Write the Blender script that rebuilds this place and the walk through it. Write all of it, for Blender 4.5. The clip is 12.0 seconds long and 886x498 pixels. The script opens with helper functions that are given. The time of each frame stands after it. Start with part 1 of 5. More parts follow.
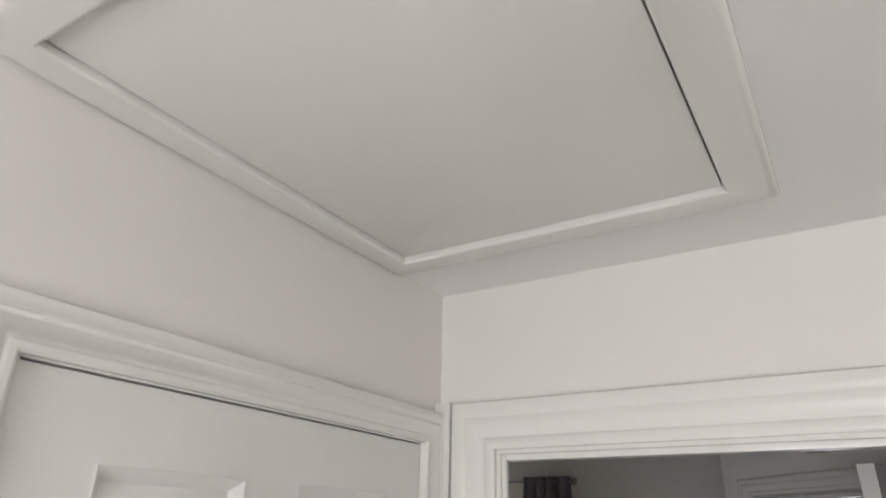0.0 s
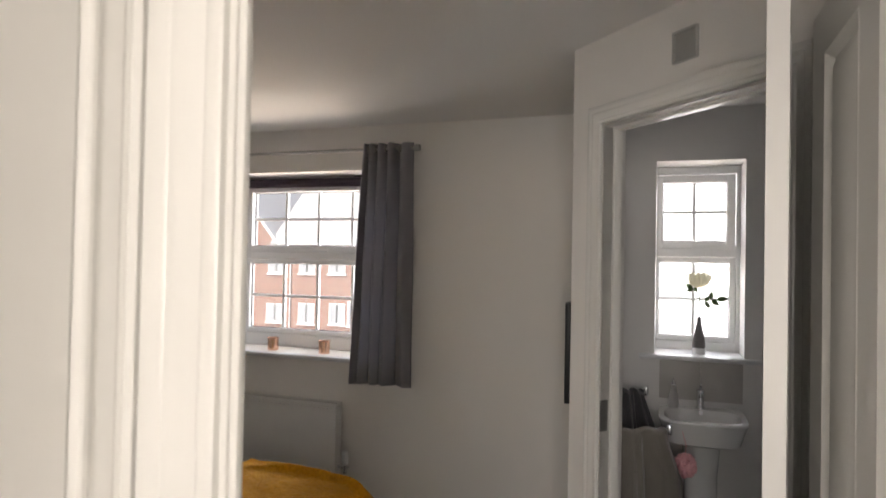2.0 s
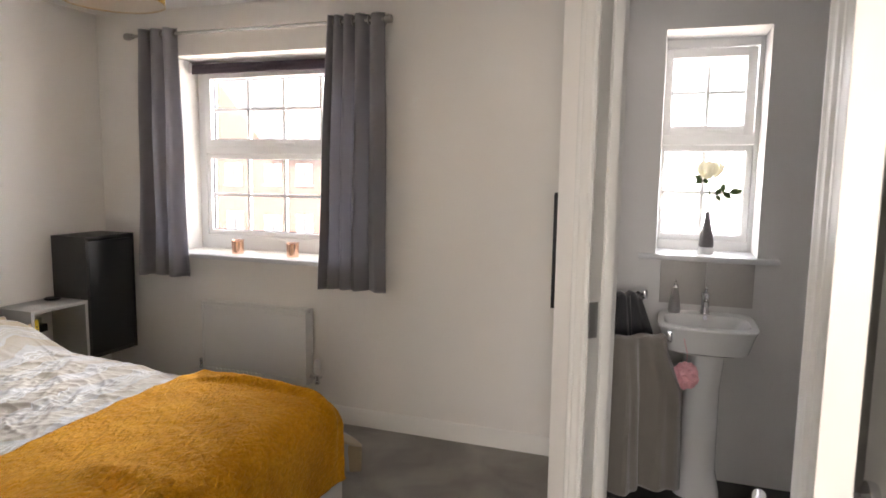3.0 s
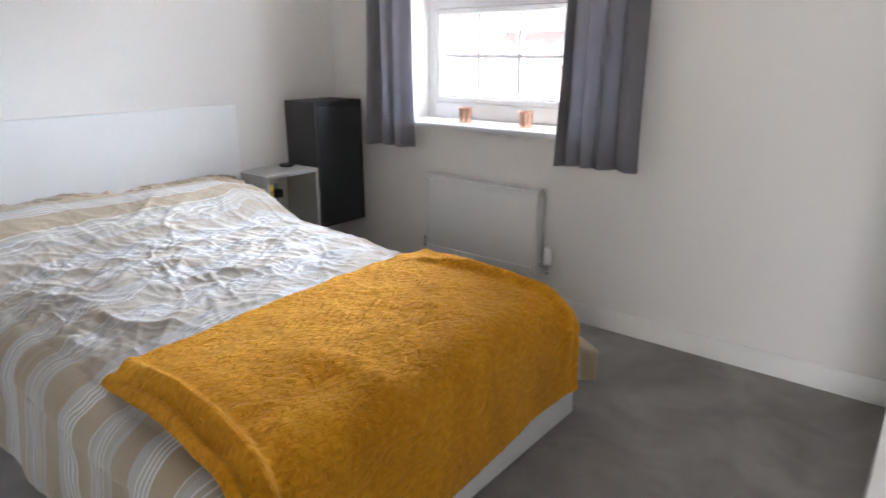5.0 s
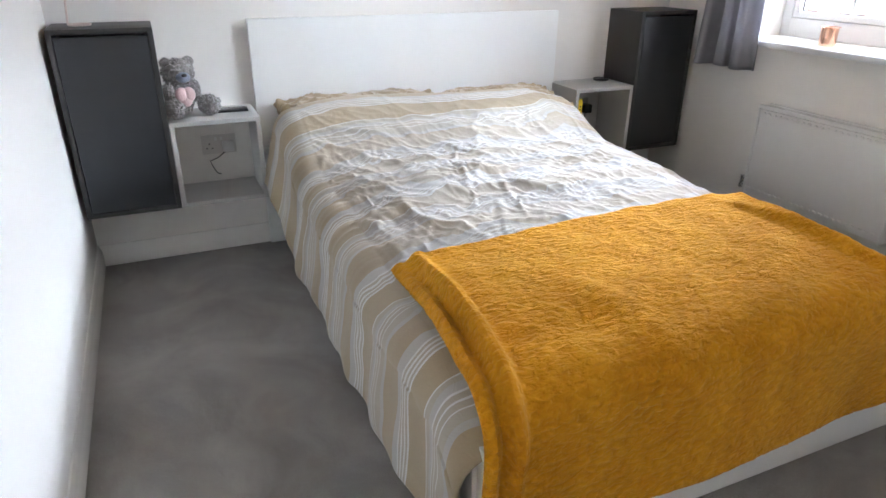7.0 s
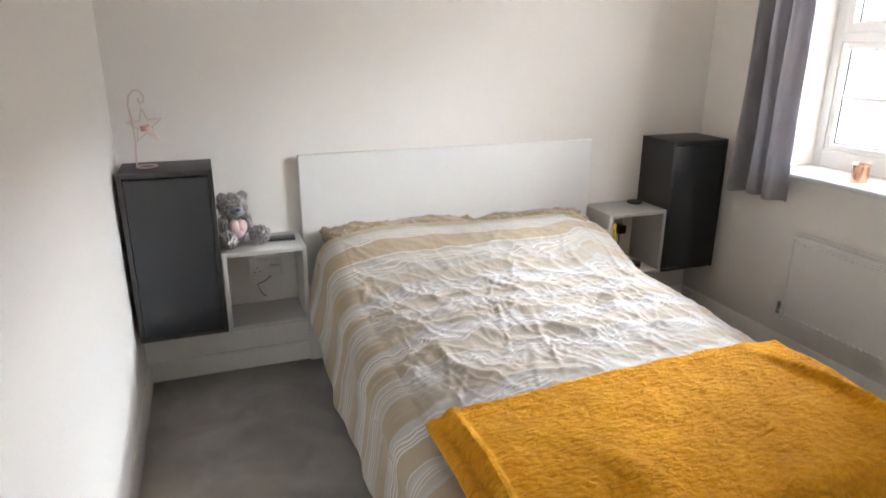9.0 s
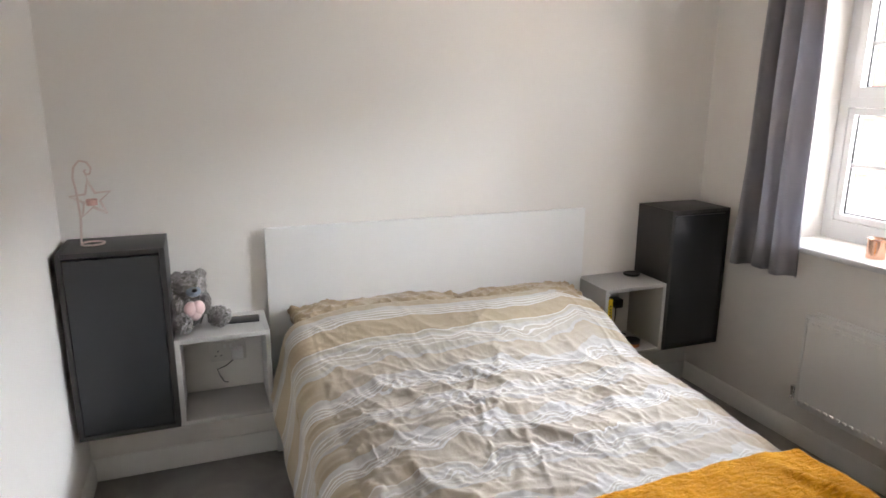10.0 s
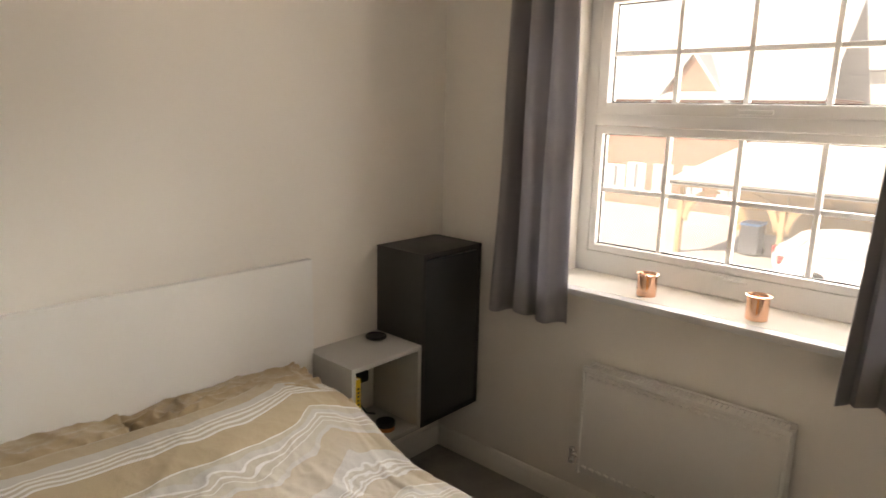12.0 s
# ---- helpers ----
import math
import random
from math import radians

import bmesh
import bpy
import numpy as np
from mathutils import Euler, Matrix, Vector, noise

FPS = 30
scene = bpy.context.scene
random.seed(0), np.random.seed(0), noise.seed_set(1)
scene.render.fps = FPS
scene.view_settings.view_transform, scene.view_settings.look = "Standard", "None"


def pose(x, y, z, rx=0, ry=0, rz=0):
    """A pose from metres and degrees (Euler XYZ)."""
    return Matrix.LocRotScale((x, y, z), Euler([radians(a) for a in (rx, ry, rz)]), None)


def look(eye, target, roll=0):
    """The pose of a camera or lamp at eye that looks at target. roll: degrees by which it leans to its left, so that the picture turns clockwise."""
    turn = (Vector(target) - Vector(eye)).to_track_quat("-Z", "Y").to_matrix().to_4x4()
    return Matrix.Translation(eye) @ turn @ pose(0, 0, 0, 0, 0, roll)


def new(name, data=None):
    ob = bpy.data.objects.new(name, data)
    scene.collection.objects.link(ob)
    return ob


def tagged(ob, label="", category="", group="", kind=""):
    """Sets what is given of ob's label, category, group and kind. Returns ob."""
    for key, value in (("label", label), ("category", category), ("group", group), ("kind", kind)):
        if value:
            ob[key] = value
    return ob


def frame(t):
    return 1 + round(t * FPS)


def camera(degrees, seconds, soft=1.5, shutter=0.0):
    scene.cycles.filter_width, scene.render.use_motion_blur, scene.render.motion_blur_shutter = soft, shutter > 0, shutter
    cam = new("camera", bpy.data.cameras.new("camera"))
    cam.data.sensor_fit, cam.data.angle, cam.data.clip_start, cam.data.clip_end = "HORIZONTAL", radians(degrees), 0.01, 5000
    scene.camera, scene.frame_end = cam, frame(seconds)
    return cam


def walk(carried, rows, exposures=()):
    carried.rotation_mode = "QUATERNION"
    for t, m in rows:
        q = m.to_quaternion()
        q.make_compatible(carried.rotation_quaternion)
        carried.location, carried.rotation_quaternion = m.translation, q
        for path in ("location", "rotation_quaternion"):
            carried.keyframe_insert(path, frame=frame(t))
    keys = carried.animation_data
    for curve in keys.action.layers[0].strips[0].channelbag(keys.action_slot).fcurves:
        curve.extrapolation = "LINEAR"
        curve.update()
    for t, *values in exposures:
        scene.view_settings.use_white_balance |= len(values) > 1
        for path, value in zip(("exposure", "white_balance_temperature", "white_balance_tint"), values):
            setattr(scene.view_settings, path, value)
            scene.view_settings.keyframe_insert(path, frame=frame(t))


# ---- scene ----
cam = camera(68.9, 12.0, soft=1.5, shutter=0.3)
PATH = [
    (0, (-0.081, 0.129, 1.875), (-1.05, 1.683, 2.678), 1.3),
    (0.5, (-0.078, 0.239, 1.784), (-0.979, 1.853, 2.548), 1.5),
    (1, (-0.159, 0.404, 1.711), (-0.981, 2.161, 2.196), 1.4),
    (1.5, (-0.232, 0.556, 1.644), (-0.948, 2.412, 1.868), 0.9),
    (2, (-0.233, 0.717, 1.529), (-0.893, 2.609, 1.564), 1.1),
    (2.5, (-0.215, 0.956, 1.468), (-0.856, 2.848, 1.365), 1.1),
    (4.5, (-0.483, 1.45, 1.304), (-1.448, 3.11, 0.747), 0.4),
    (5, (-0.547, 1.553, 1.293), (-1.752, 3.037, 0.706), -0.1),
    (5.5, (-0.609, 1.613, 1.275), (-2.051, 2.849, 0.648), 0.1),
    (6, (-0.636, 1.623, 1.254), (-2.234, 2.593, 0.542), 0.0),
    (6.5, (-0.634, 1.634, 1.252), (-2.284, 2.425, 0.445), -0.1),
    (8.5, (-0.633, 1.629, 1.473), (-2.363, 2.258, 0.693), 0.1),
    (9, (-0.641, 1.64, 1.523), (-2.427, 2.295, 0.906), 0.2),
    (9.5, (-0.72, 1.677, 1.545), (-2.534, 2.353, 1.043), 0.3),
    (10, (-0.884, 1.8, 1.573), (-2.705, 2.481, 1.103), 0.3),
    (10.5, (-1.074, 1.918, 1.577), (-2.862, 2.695, 1.129), 0.5),
    (11, (-1.308, 2.06, 1.57), (-2.993, 3.042, 1.126), 0.6),
    (11.5, (-1.518, 2.183, 1.576), (-3.05, 3.388, 1.13), 1.0),
    (12, (-1.705, 2.19, 1.568), (-3.017, 3.638, 1.144), 1.3),
]
EXPOSURES = [
    (0.0, -0.30, 6300, 12), (1.0, -0.22, 6350, 11), (1.5, 0.06, 6500, 11), (2.0, 0.36, 7000, 14), (2.5, 0.88, 7150, 16),
    (4.5, 1.6, 6350, 13), (5.5, 1.64, 5900, 13), (6.0, 1.74, 5850, 12), (6.5, 1.86, 5900, 12), (8.5, 1.80, 6850, 12), (9.5, 1.64, 6700, 14), (10.5, 1.36, 6900, 14), (11.0, 1.2, 7200, 14), (12.0, 0.86, 8550, 15),
]
walk(cam, [(t, look(eye, target, roll)) for t, eye, target, roll in PATH], EXPOSURES)

# ---- world, sun, lamps ----
SUN_ELEV, SUN_AZ = radians(48), radians(205)
world = bpy.data.worlds.new("sky")
scene.world = world
world.use_nodes = True
sky = world.node_tree.nodes.new("ShaderNodeTexSky")
sky.sky_type, sky.sun_disc = "NISHITA", False
sky.sun_elevation, sky.sun_rotation = SUN_ELEV, SUN_AZ
world.node_tree.nodes["Background"].inputs["Strength"].default_value = 0.15
world.node_tree.links.new(sky.outputs["Color"], world.node_tree.nodes["Background"].inputs["Color"])
sun = new("sun", bpy.data.lights.new("sun", "SUN"))
sun.data.energy, sun.data.angle, sun.data.color = 5.0, radians(0.5), (1.0, 0.95, 0.87)
sun_way = Vector((math.sin(SUN_AZ) * math.cos(SUN_ELEV), math.cos(SUN_AZ) * math.cos(SUN_ELEV), math.sin(SUN_ELEV)))
sun.matrix_world = look(tuple(sun_way * 60), (0, 0, 0))


def window_lamp(name, x, y, z, w, h, power, to, colour):
    lamp = new(name, bpy.data.lights.new(name, "AREA"))
    lamp.data.shape, lamp.data.size, lamp.data.size_y, lamp.data.energy, lamp.data.color = "RECTANGLE", w, h, power, colour
    lamp.matrix_world = look((x, y, z), to)
    return lamp


# first lamp is an added fill at the landing's unseen south end
window_lamp("landing_fill_lamp", 0.05, -1.62, 1.45, 0.9, 1.1, 31, (0.05, 3, 1.2), (1.0, 0.98, 0.95))
window_lamp("bathroom_window_light", -0.10, 4.95, 1.58, 0.8, 1.4, 9, (-0.08, 2, 1.3), (0.9, 0.95, 1.0))
# unseen lamps added outside for bedroom daylight: high sky, haze over roofs, sides, sunlit paving
window_lamp("sky_fill_lamp", -2.2, 8.2, 5.0, 5.0, 3.0, 80, (-2.3, 3.4, 0.9), (0.80, 0.90, 1.0))
window_lamp("haze_fill_lamp", -1.6, 14.0, 5.05, 11.0, 2.3, 1750, (-2.5, 3.6, 1.2), (0.83, 0.915, 1.0))
window_lamp("side_fill_lamp", 3.4, 9.6, 1.8, 8.6, 7.0, 560, (-2.5, 4.4, 1.4), (0.87, 0.935, 1.0))
window_lamp("side_fill_lamp", -11.2, 9.0, 2.0, 5.6, 7.0, 1350, (-2.5, 4.4, 1.3), (0.90, 0.95, 1.0))
window_lamp("paving_fill_lamp", -1.0, 9.6, -2.3, 12.0, 7.6, 1650, (-1.0, 8.8, 3.0), (1.0, 0.84, 0.69))

# ---- materials ----
def material(name, rough=0.5, metal=0.0, sheen=0.0, spec=0.5):
    mat = bpy.data.materials.new(name)
    mat.use_nodes = True
    b = mat.node_tree.nodes["Principled BSDF"]
    b.inputs["Roughness"].default_value, b.inputs["Metallic"].default_value = rough, metal
    b.inputs["Sheen Weight"].default_value, b.inputs["Specular IOR Level"].default_value = sheen, spec
    return mat, mat.node_tree, b


def coords(nt, uv=False):
    tc = nt.nodes.new("ShaderNodeTexCoord")
    return tc.outputs["UV"] if uv else tc.outputs["Object"]


def noise_node(nt, vec, scale, detail=4.0, rough=0.55, distort=0.0):
    n = nt.nodes.new("ShaderNodeTexNoise")
    n.inputs["Scale"].default_value, n.inputs["Detail"].default_value = scale, detail
    n.inputs["Roughness"].default_value, n.inputs["Distortion"].default_value = rough, distort
    nt.links.new(vec, n.inputs["Vector"])
    return n.outputs["Fac"]


def ramp(nt, fac, stops, mode="LINEAR"):
    r = nt.nodes.new("ShaderNodeValToRGB")
    r.color_ramp.interpolation = mode
    while len(r.color_ramp.elements) < len(stops):
        r.color_ramp.elements.new(0.5)
    for e, (p, c) in zip(r.color_ramp.elements, stops):
        e.position, e.color = p, (*c, 1)
    nt.links.new(fac, r.inputs["Fac"])
    return r.outputs["Color"]


def bump(nt, b, height, strength, distance, under=None):
    n = nt.nodes.new("ShaderNodeBump")
    n.inputs["Strength"].default_value, n.inputs["Distance"].default_value = strength, distance
    nt.links.new(height, n.inputs["Height"])
    if under is not None:
        nt.links.new(under, n.inputs["Normal"])
    nt.links.new(n.outputs["Normal"], b.inputs["Normal"])
    return n.outputs["Normal"]


def stretch(nt, vec, s):
    m = nt.nodes.new("ShaderNodeMapping")
    m.inputs["Scale"].default_value = s
    nt.links.new(vec, m.inputs["Vector"])
    return m.outputs["Vector"]


def varied(name, c, spread=0.08, rough=0.5, metal=0.0, scale=3.0, fine=120.0, relief=0.2, depth=0.001, sheen=0.0, spec=0.5, s=(1, 1, 1)):
    """A surface whose colour c drifts by spread at two scales, with fine relief."""
    mat, nt, b = material(name, rough, metal, sheen, spec)
    v = stretch(nt, coords(nt), s)
    big = noise_node(nt, v, scale, 5)
    small = noise_node(nt, v, fine, 3)
    mix = nt.nodes.new("ShaderNodeMath")
    mix.operation = "MULTIPLY_ADD"
    mix.inputs[1].default_value = 0.35
    nt.links.new(small, mix.inputs[0])
    add = nt.nodes.new("ShaderNodeMath")
    add.operation = "MULTIPLY"
    add.inputs[1].default_value = 0.65
    nt.links.new(big, add.inputs[0])
    nt.links.new(add.outputs[0], mix.inputs[2])
    lo, hi = [tuple(min(1, x * k) for x in c) for k in (1 - spread, 1 + spread)]
    nt.links.new(ramp(nt, mix.outputs[0], [(0.3, lo), (0.7, hi)]), b.inputs["Base Color"])
    bump(nt, b, small, relief, depth)
    return mat


WALL = varied("wall_paint", (0.82, 0.798, 0.764), 0.015, 0.75, fine=160, relief=0.12, depth=0.0006, scale=1.2)
CEIL = varied("ceiling_paint", (0.84, 0.83, 0.815), 0.015, 0.85, fine=140, relief=0.1, depth=0.0006, scale=1.5)
GREY_WALL = varied("bathroom_paint", (0.69, 0.68, 0.675), 0.03, 0.6, fine=150, relief=0.1, depth=0.0006, scale=2)
TRIM = varied("gloss_trim_paint", (0.80, 0.79, 0.76), 0.015, 0.22, fine=90, relief=0.05, depth=0.0006, scale=2, s=(1, 1, 0.2))
DOOR_PAINT = varied("door_paint", (0.80, 0.79, 0.765), 0.015, 0.38, fine=60, relief=0.12, depth=0.0005, scale=2, s=(3, 3, 0.4))
UPVC = varied("white_plastic_frame", (0.80, 0.80, 0.80), 0.015, 0.3, relief=0.02)
SILL_TILE = varied("sill_paint", (0.66, 0.665, 0.68), 0.02, 0.28, relief=0.05)
BOARD = varied("white_foil_board", (0.82, 0.825, 0.82), 0.02, 0.4, relief=0.05, fine=300)
CUBE = varied("light_grey_foil", (0.47, 0.465, 0.45), 0.03, 0.45, relief=0.05, fine=300)
ANTHRACITE = varied("anthracite_foil", (0.032, 0.030, 0.029), 0.08, 0.46, relief=0.05, fine=250)
ANTHRACITE_DOOR = varied("anthracite_door_foil", (0.024, 0.026, 0.029), 0.06, 0.36, relief=0.04, fine=250)
RAD = varied("radiator_enamel", (0.78, 0.775, 0.76), 0.015, 0.35, relief=0.05)
CHROME = varied("chrome", (0.75, 0.76, 0.78), 0.04, 0.14, 1.0, relief=0.02)
STEEL = varied("brushed_steel", (0.42, 0.41, 0.40), 0.08, 0.34, 1.0, relief=0.1, fine=400)
COPPER = varied("copper", (0.82, 0.50, 0.36), 0.06, 0.16, 1.0, relief=0.05, scale=8)
ROSE = varied("rose_gold_wire", (0.72, 0.60, 0.56), 0.05, 0.35, 1.0)
BLACK = varied("black_plastic", (0.012, 0.012, 0.014), 0.1, 0.4)
SCREEN = varied("black_screen", (0.006, 0.006, 0.008), 0.1, 0.12)
WAX = varied("dark_wax", (0.12, 0.05, 0.04), 0.1, 0.5)
PINK_WAX = varied("pink_wax", (0.70, 0.42, 0.38), 0.1, 0.5)
WHITE_PLASTIC = varied("white_plastic", (0.78, 0.78, 0.77), 0.02, 0.35)
CERAMIC = varied("white_ceramic", (0.80, 0.80, 0.80), 0.01, 0.12)
TILE = varied("grey_wall_tile", (0.42, 0.40, 0.385), 0.08, 0.42, relief=0.1)
VINYL = varied("dark_vinyl", (0.035, 0.033, 0.032), 0.25, 0.45, relief=0.2)
BLIND = varied("dark_plum_blind", (0.035, 0.022, 0.038), 0.1, 0.7, relief=0.2)
VASE = varied("grey_vase", (0.13, 0.12, 0.12), 0.15, 0.4)
PETAL = varied("cream_petal", (0.80, 0.78, 0.64), 0.08, 0.6, sheen=0.2, scale=20)
LEAF = varied("flower_leaf", (0.06, 0.12, 0.03), 0.3, 0.45, scale=15)
PUFF = varied("pink_net", (0.82, 0.42, 0.46), 0.2, 0.8, relief=1.0, depth=0.006, fine=90)
PLATE = varied("satin_socket_plate", (0.68, 0.66, 0.63), 0.05, 0.35)
YELLOW = varied("yellow_paper", (0.75, 0.52, 0.02), 0.08, 0.5)
BROWN = varied("brown_paper", (0.10, 0.04, 0.02), 0.1, 0.5)
ORANGE = varied("orange_lid", (0.5, 0.16, 0.04), 0.1, 0.5)
LINING = varied("white_shade_lining", (0.75, 0.68, 0.60), 0.03, 0.7)


def cloth(name, c, spread, relief, depth, fine, sheen=0.3, weave=900.0):
    mat, nt, b = material(name, 0.85, 0.0, sheen, 0.25)
    v = coords(nt)
    big = noise_node(nt, v, 2.5, 5)
    nt.links.new(ramp(nt, big, [(0.3, tuple(x * (1 - spread) for x in c)), (0.7, tuple(min(1, x * (1 + spread)) for x in c))]), b.inputs["Base Color"])
    n1 = bump(nt, b, noise_node(nt, v, fine, 4), relief, depth)
    bump(nt, b, noise_node(nt, v, weave, 2), 0.35, 0.0006, n1)
    return mat


CURTAIN = cloth("grey_curtain_cloth", (0.25, 0.243, 0.255), 0.06, 0.3, 0.004, 18)
TOWEL = cloth("grey_towelling", (0.20, 0.178, 0.155), 0.12, 0.8, 0.004, 220, 0.5, 500)
DARK_TOWEL = cloth("dark_towelling", (0.05, 0.05, 0.055), 0.12, 0.8, 0.004, 220, 0.4, 500)
MATTRESS = cloth("mattress_cloth", (0.7, 0.68, 0.64), 0.05, 0.3, 0.002, 60)
SHADE = cloth("mustard_shade_cloth", (0.58, 0.35, 0.015), 0.05, 0.15, 0.001, 400)
FUR = cloth("grey_plush", (0.27, 0.25, 0.24), 0.4, 1.0, 0.010, 110, 0.6, 420)
FUR_PINK = cloth("pink_plush", (0.72, 0.52, 0.52), 0.1, 0.6, 0.004, 150, 0.4)
FUR_BLUE = cloth("blue_grey_plush", (0.25, 0.28, 0.36), 0.15, 0.6, 0.004, 150, 0.4)


def throw_material():
    mat, nt, b = material("mustard_fleece", 0.9, 0.0, 0.35, 0.15)
    b.inputs["Sheen Tint"].default_value = (1.0, 0.72, 0.25, 1)
    b.inputs["Sheen Roughness"].default_value = 0.4
    v = coords(nt)
    big = noise_node(nt, stretch(nt, v, (1, 1, 0.6)), 6, 4, 0.6, 0.4)
    mid = noise_node(nt, stretch(nt, v, (1.7, 0.8, 1.3)), 52, 3, 0.5, 0.5)
    mul = nt.nodes.new("ShaderNodeMath")
    mul.operation = "ADD"
    nt.links.new(big, mul.inputs[0])
    nt.links.new(mid, mul.inputs[1])
    half = nt.nodes.new("ShaderNodeMath")
    half.operation = "MULTIPLY"
    half.inputs[1].default_value = 0.5
    nt.links.new(mul.outputs[0], half.inputs[0])
    nt.links.new(ramp(nt, half.outputs[0], [(0.36, (0.54, 0.216, 0.006)), (0.5, (0.64, 0.272, 0.008)), (0.64, (0.75, 0.345, 0.014))]), b.inputs["Base Color"])
    n1 = bump(nt, b, mid, 0.9, 0.014)
    bump(nt, b, noise_node(nt, v, 260, 3, 0.7), 0.6, 0.003, n1)
    return mat


def carpet_material():
    mat, nt, b = material("grey_carpet", 0.97, 0.0, 0.35, 0.1)
    v = coords(nt)
    big = noise_node(nt, v, 3.2, 6, 0.62, 0.6)
    tuft = noise_node(nt, v, 260, 3, 0.7)
    mix = nt.nodes.new("ShaderNodeMath")
    mix.operation = "ADD"
    nt.links.new(big, mix.inputs[0])
    nt.links.new(tuft, mix.inputs[1])
    half = nt.nodes.new("ShaderNodeMath")
    half.operation = "MULTIPLY"
    half.inputs[1].default_value = 0.5
    nt.links.new(mix.outputs[0], half.inputs[0])
    nt.links.new(ramp(nt, half.outputs[0], [(0.38, (0.160, 0.146, 0.132)), (0.62, (0.385, 0.358, 0.330))]), b.inputs["Base Color"])
    n1 = bump(nt, b, tuft, 0.9, 0.006)
    bump(nt, b, big, 0.4, 0.02, n1)
    return mat


def duvet_material(name, period, shift):
    """Woven stripes across the bed: beige, waffle white, pale grey with thin lines. U runs down the bed in metres."""
    mat, nt, b = material(name, 0.8, 0.0, 0.25, 0.25)
    uv = coords(nt, True)
    sep = nt.nodes.new("ShaderNodeSeparateXYZ")
    nt.links.new(uv, sep.inputs[0])

    def calc(op, a, bb=None):
        m = nt.nodes.new("ShaderNodeMath")
        m.operation = op
        for i, val in enumerate((a, bb)):
            if val is None:
                continue
            if isinstance(val, (int, float)):
                m.inputs[i].default_value = val
            else:
                nt.links.new(val, m.inputs[i])
        return m.outputs[0]

    across = calc("ABSOLUTE", sep.outputs["Y"])
    flat = calc("MINIMUM", calc("MAXIMUM", calc("MULTIPLY", calc("SUBTRACT", 0.80, across), 4.0), 0.12), 1.0)
    down = calc("ABSOLUTE", calc("ADD", sep.outputs["X"], 2.45))
    flat = calc("MULTIPLY", flat, calc("MINIMUM", calc("MAXIMUM", calc("MULTIPLY", calc("SUBTRACT", 0.68, down), 5.0), 0.12), 1.0))
    slow = calc("MULTIPLY", calc("SUBTRACT", noise_node(nt, coords(nt), 5.5, 2, 0.4, 0.8), 0.5), 0.15)
    quick = calc("MULTIPLY", calc("SUBTRACT", noise_node(nt, coords(nt), 12, 2, 0.5, 0.6), 0.5), 0.03)
    warp = calc("MULTIPLY", calc("ADD", slow, quick), flat)
    u = calc("FRACT", calc("DIVIDE", calc("ADD", calc("ADD", sep.outputs["X"], warp), shift), period))
    beige, tan, pale, white, grey = (0.375, 0.295, 0.19), (0.39, 0.31, 0.20), (0.44, 0.43, 0.415), (0.64, 0.64, 0.64), (0.42, 0.385, 0.32)
    stops = [(0.0, beige), (0.13, pale), (0.215, white), (0.232, grey), (0.255, white), (0.275, grey), (0.298, white), (0.318, grey), (0.340, white), (0.360, tan),
             (0.60, white), (0.613, grey), (0.66, pale), (0.70, white), (0.712, grey), (0.745, white), (0.757, grey), (0.79, white), (0.80, grey), (0.86, pale), (0.90, tan)]
    base = ramp(nt, u, stops, "CONSTANT")
    # window light on the flat top is painted in as a patchy bluish-white wash
    wob = noise_node(nt, coords(nt), 5, 4)
    mixn = nt.nodes.new("ShaderNodeMix")
    mixn.data_type, mixn.blend_type = "RGBA", "MIX"
    nt.links.new(calc("MULTIPLY", flat, calc("ADD", calc("MULTIPLY", wob, 0.50), 0.12)), mixn.inputs[0])
    nt.links.new(base, mixn.inputs[6])
    mixn.inputs[7].default_value = (0.50, 0.50, 0.515, 1)
    nt.links.new(mixn.outputs[2], b.inputs["Base Color"])
    waffle = calc("MULTIPLY", calc("SINE", calc("MULTIPLY", sep.outputs["X"], 900)), calc("SINE", calc("MULTIPLY", sep.outputs["Y"], 700)))
    inband = calc("LESS_THAN", calc("ABSOLUTE", calc("SUBTRACT", u, 0.315)), 0.075)
    n1 = bump(nt, b, calc("MULTIPLY", waffle, inband), 0.35, 0.0015)
    crinkle = calc("ABSOLUTE", calc("SUBTRACT", noise_node(nt, coords(nt), 26, 3, 0.55, 1.4), 0.5))
    n2 = bump(nt, b, crinkle, 0.35, 0.006, n1)
    bump(nt, b, noise_node(nt, coords(nt), 700, 2), 0.3, 0.0008, n2)
    return mat


def brick_material(name, c):
    mat, nt, b = material(name, 0.9)
    v = coords(nt)
    m = nt.nodes.new("ShaderNodeMapping")
    m.inputs["Rotation"].default_value = (radians(90), 0, 0)
    nt.links.new(v, m.inputs["Vector"])
    br = nt.nodes.new("ShaderNodeTexBrick")
    br.inputs["Scale"].default_value = 1.0
    br.inputs["Brick Width"].default_value, br.inputs["Row Height"].default_value = 0.225, 0.075
    br.inputs["Mortar Size"].default_value = 0.01
    br.inputs["Color1"].default_value = (*c, 1)
    br.inputs["Color2"].default_value = (*(x * 0.78 for x in c), 1)
    br.inputs["Mortar"].default_value = (0.42, 0.36, 0.30, 1)
    nt.links.new(m.outputs["Vector"], br.inputs["Vector"])
    nt.links.new(br.outputs["Color"], b.inputs["Base Color"])
    bump(nt, b, br.outputs["Fac"], -0.4, 0.01)
    return mat


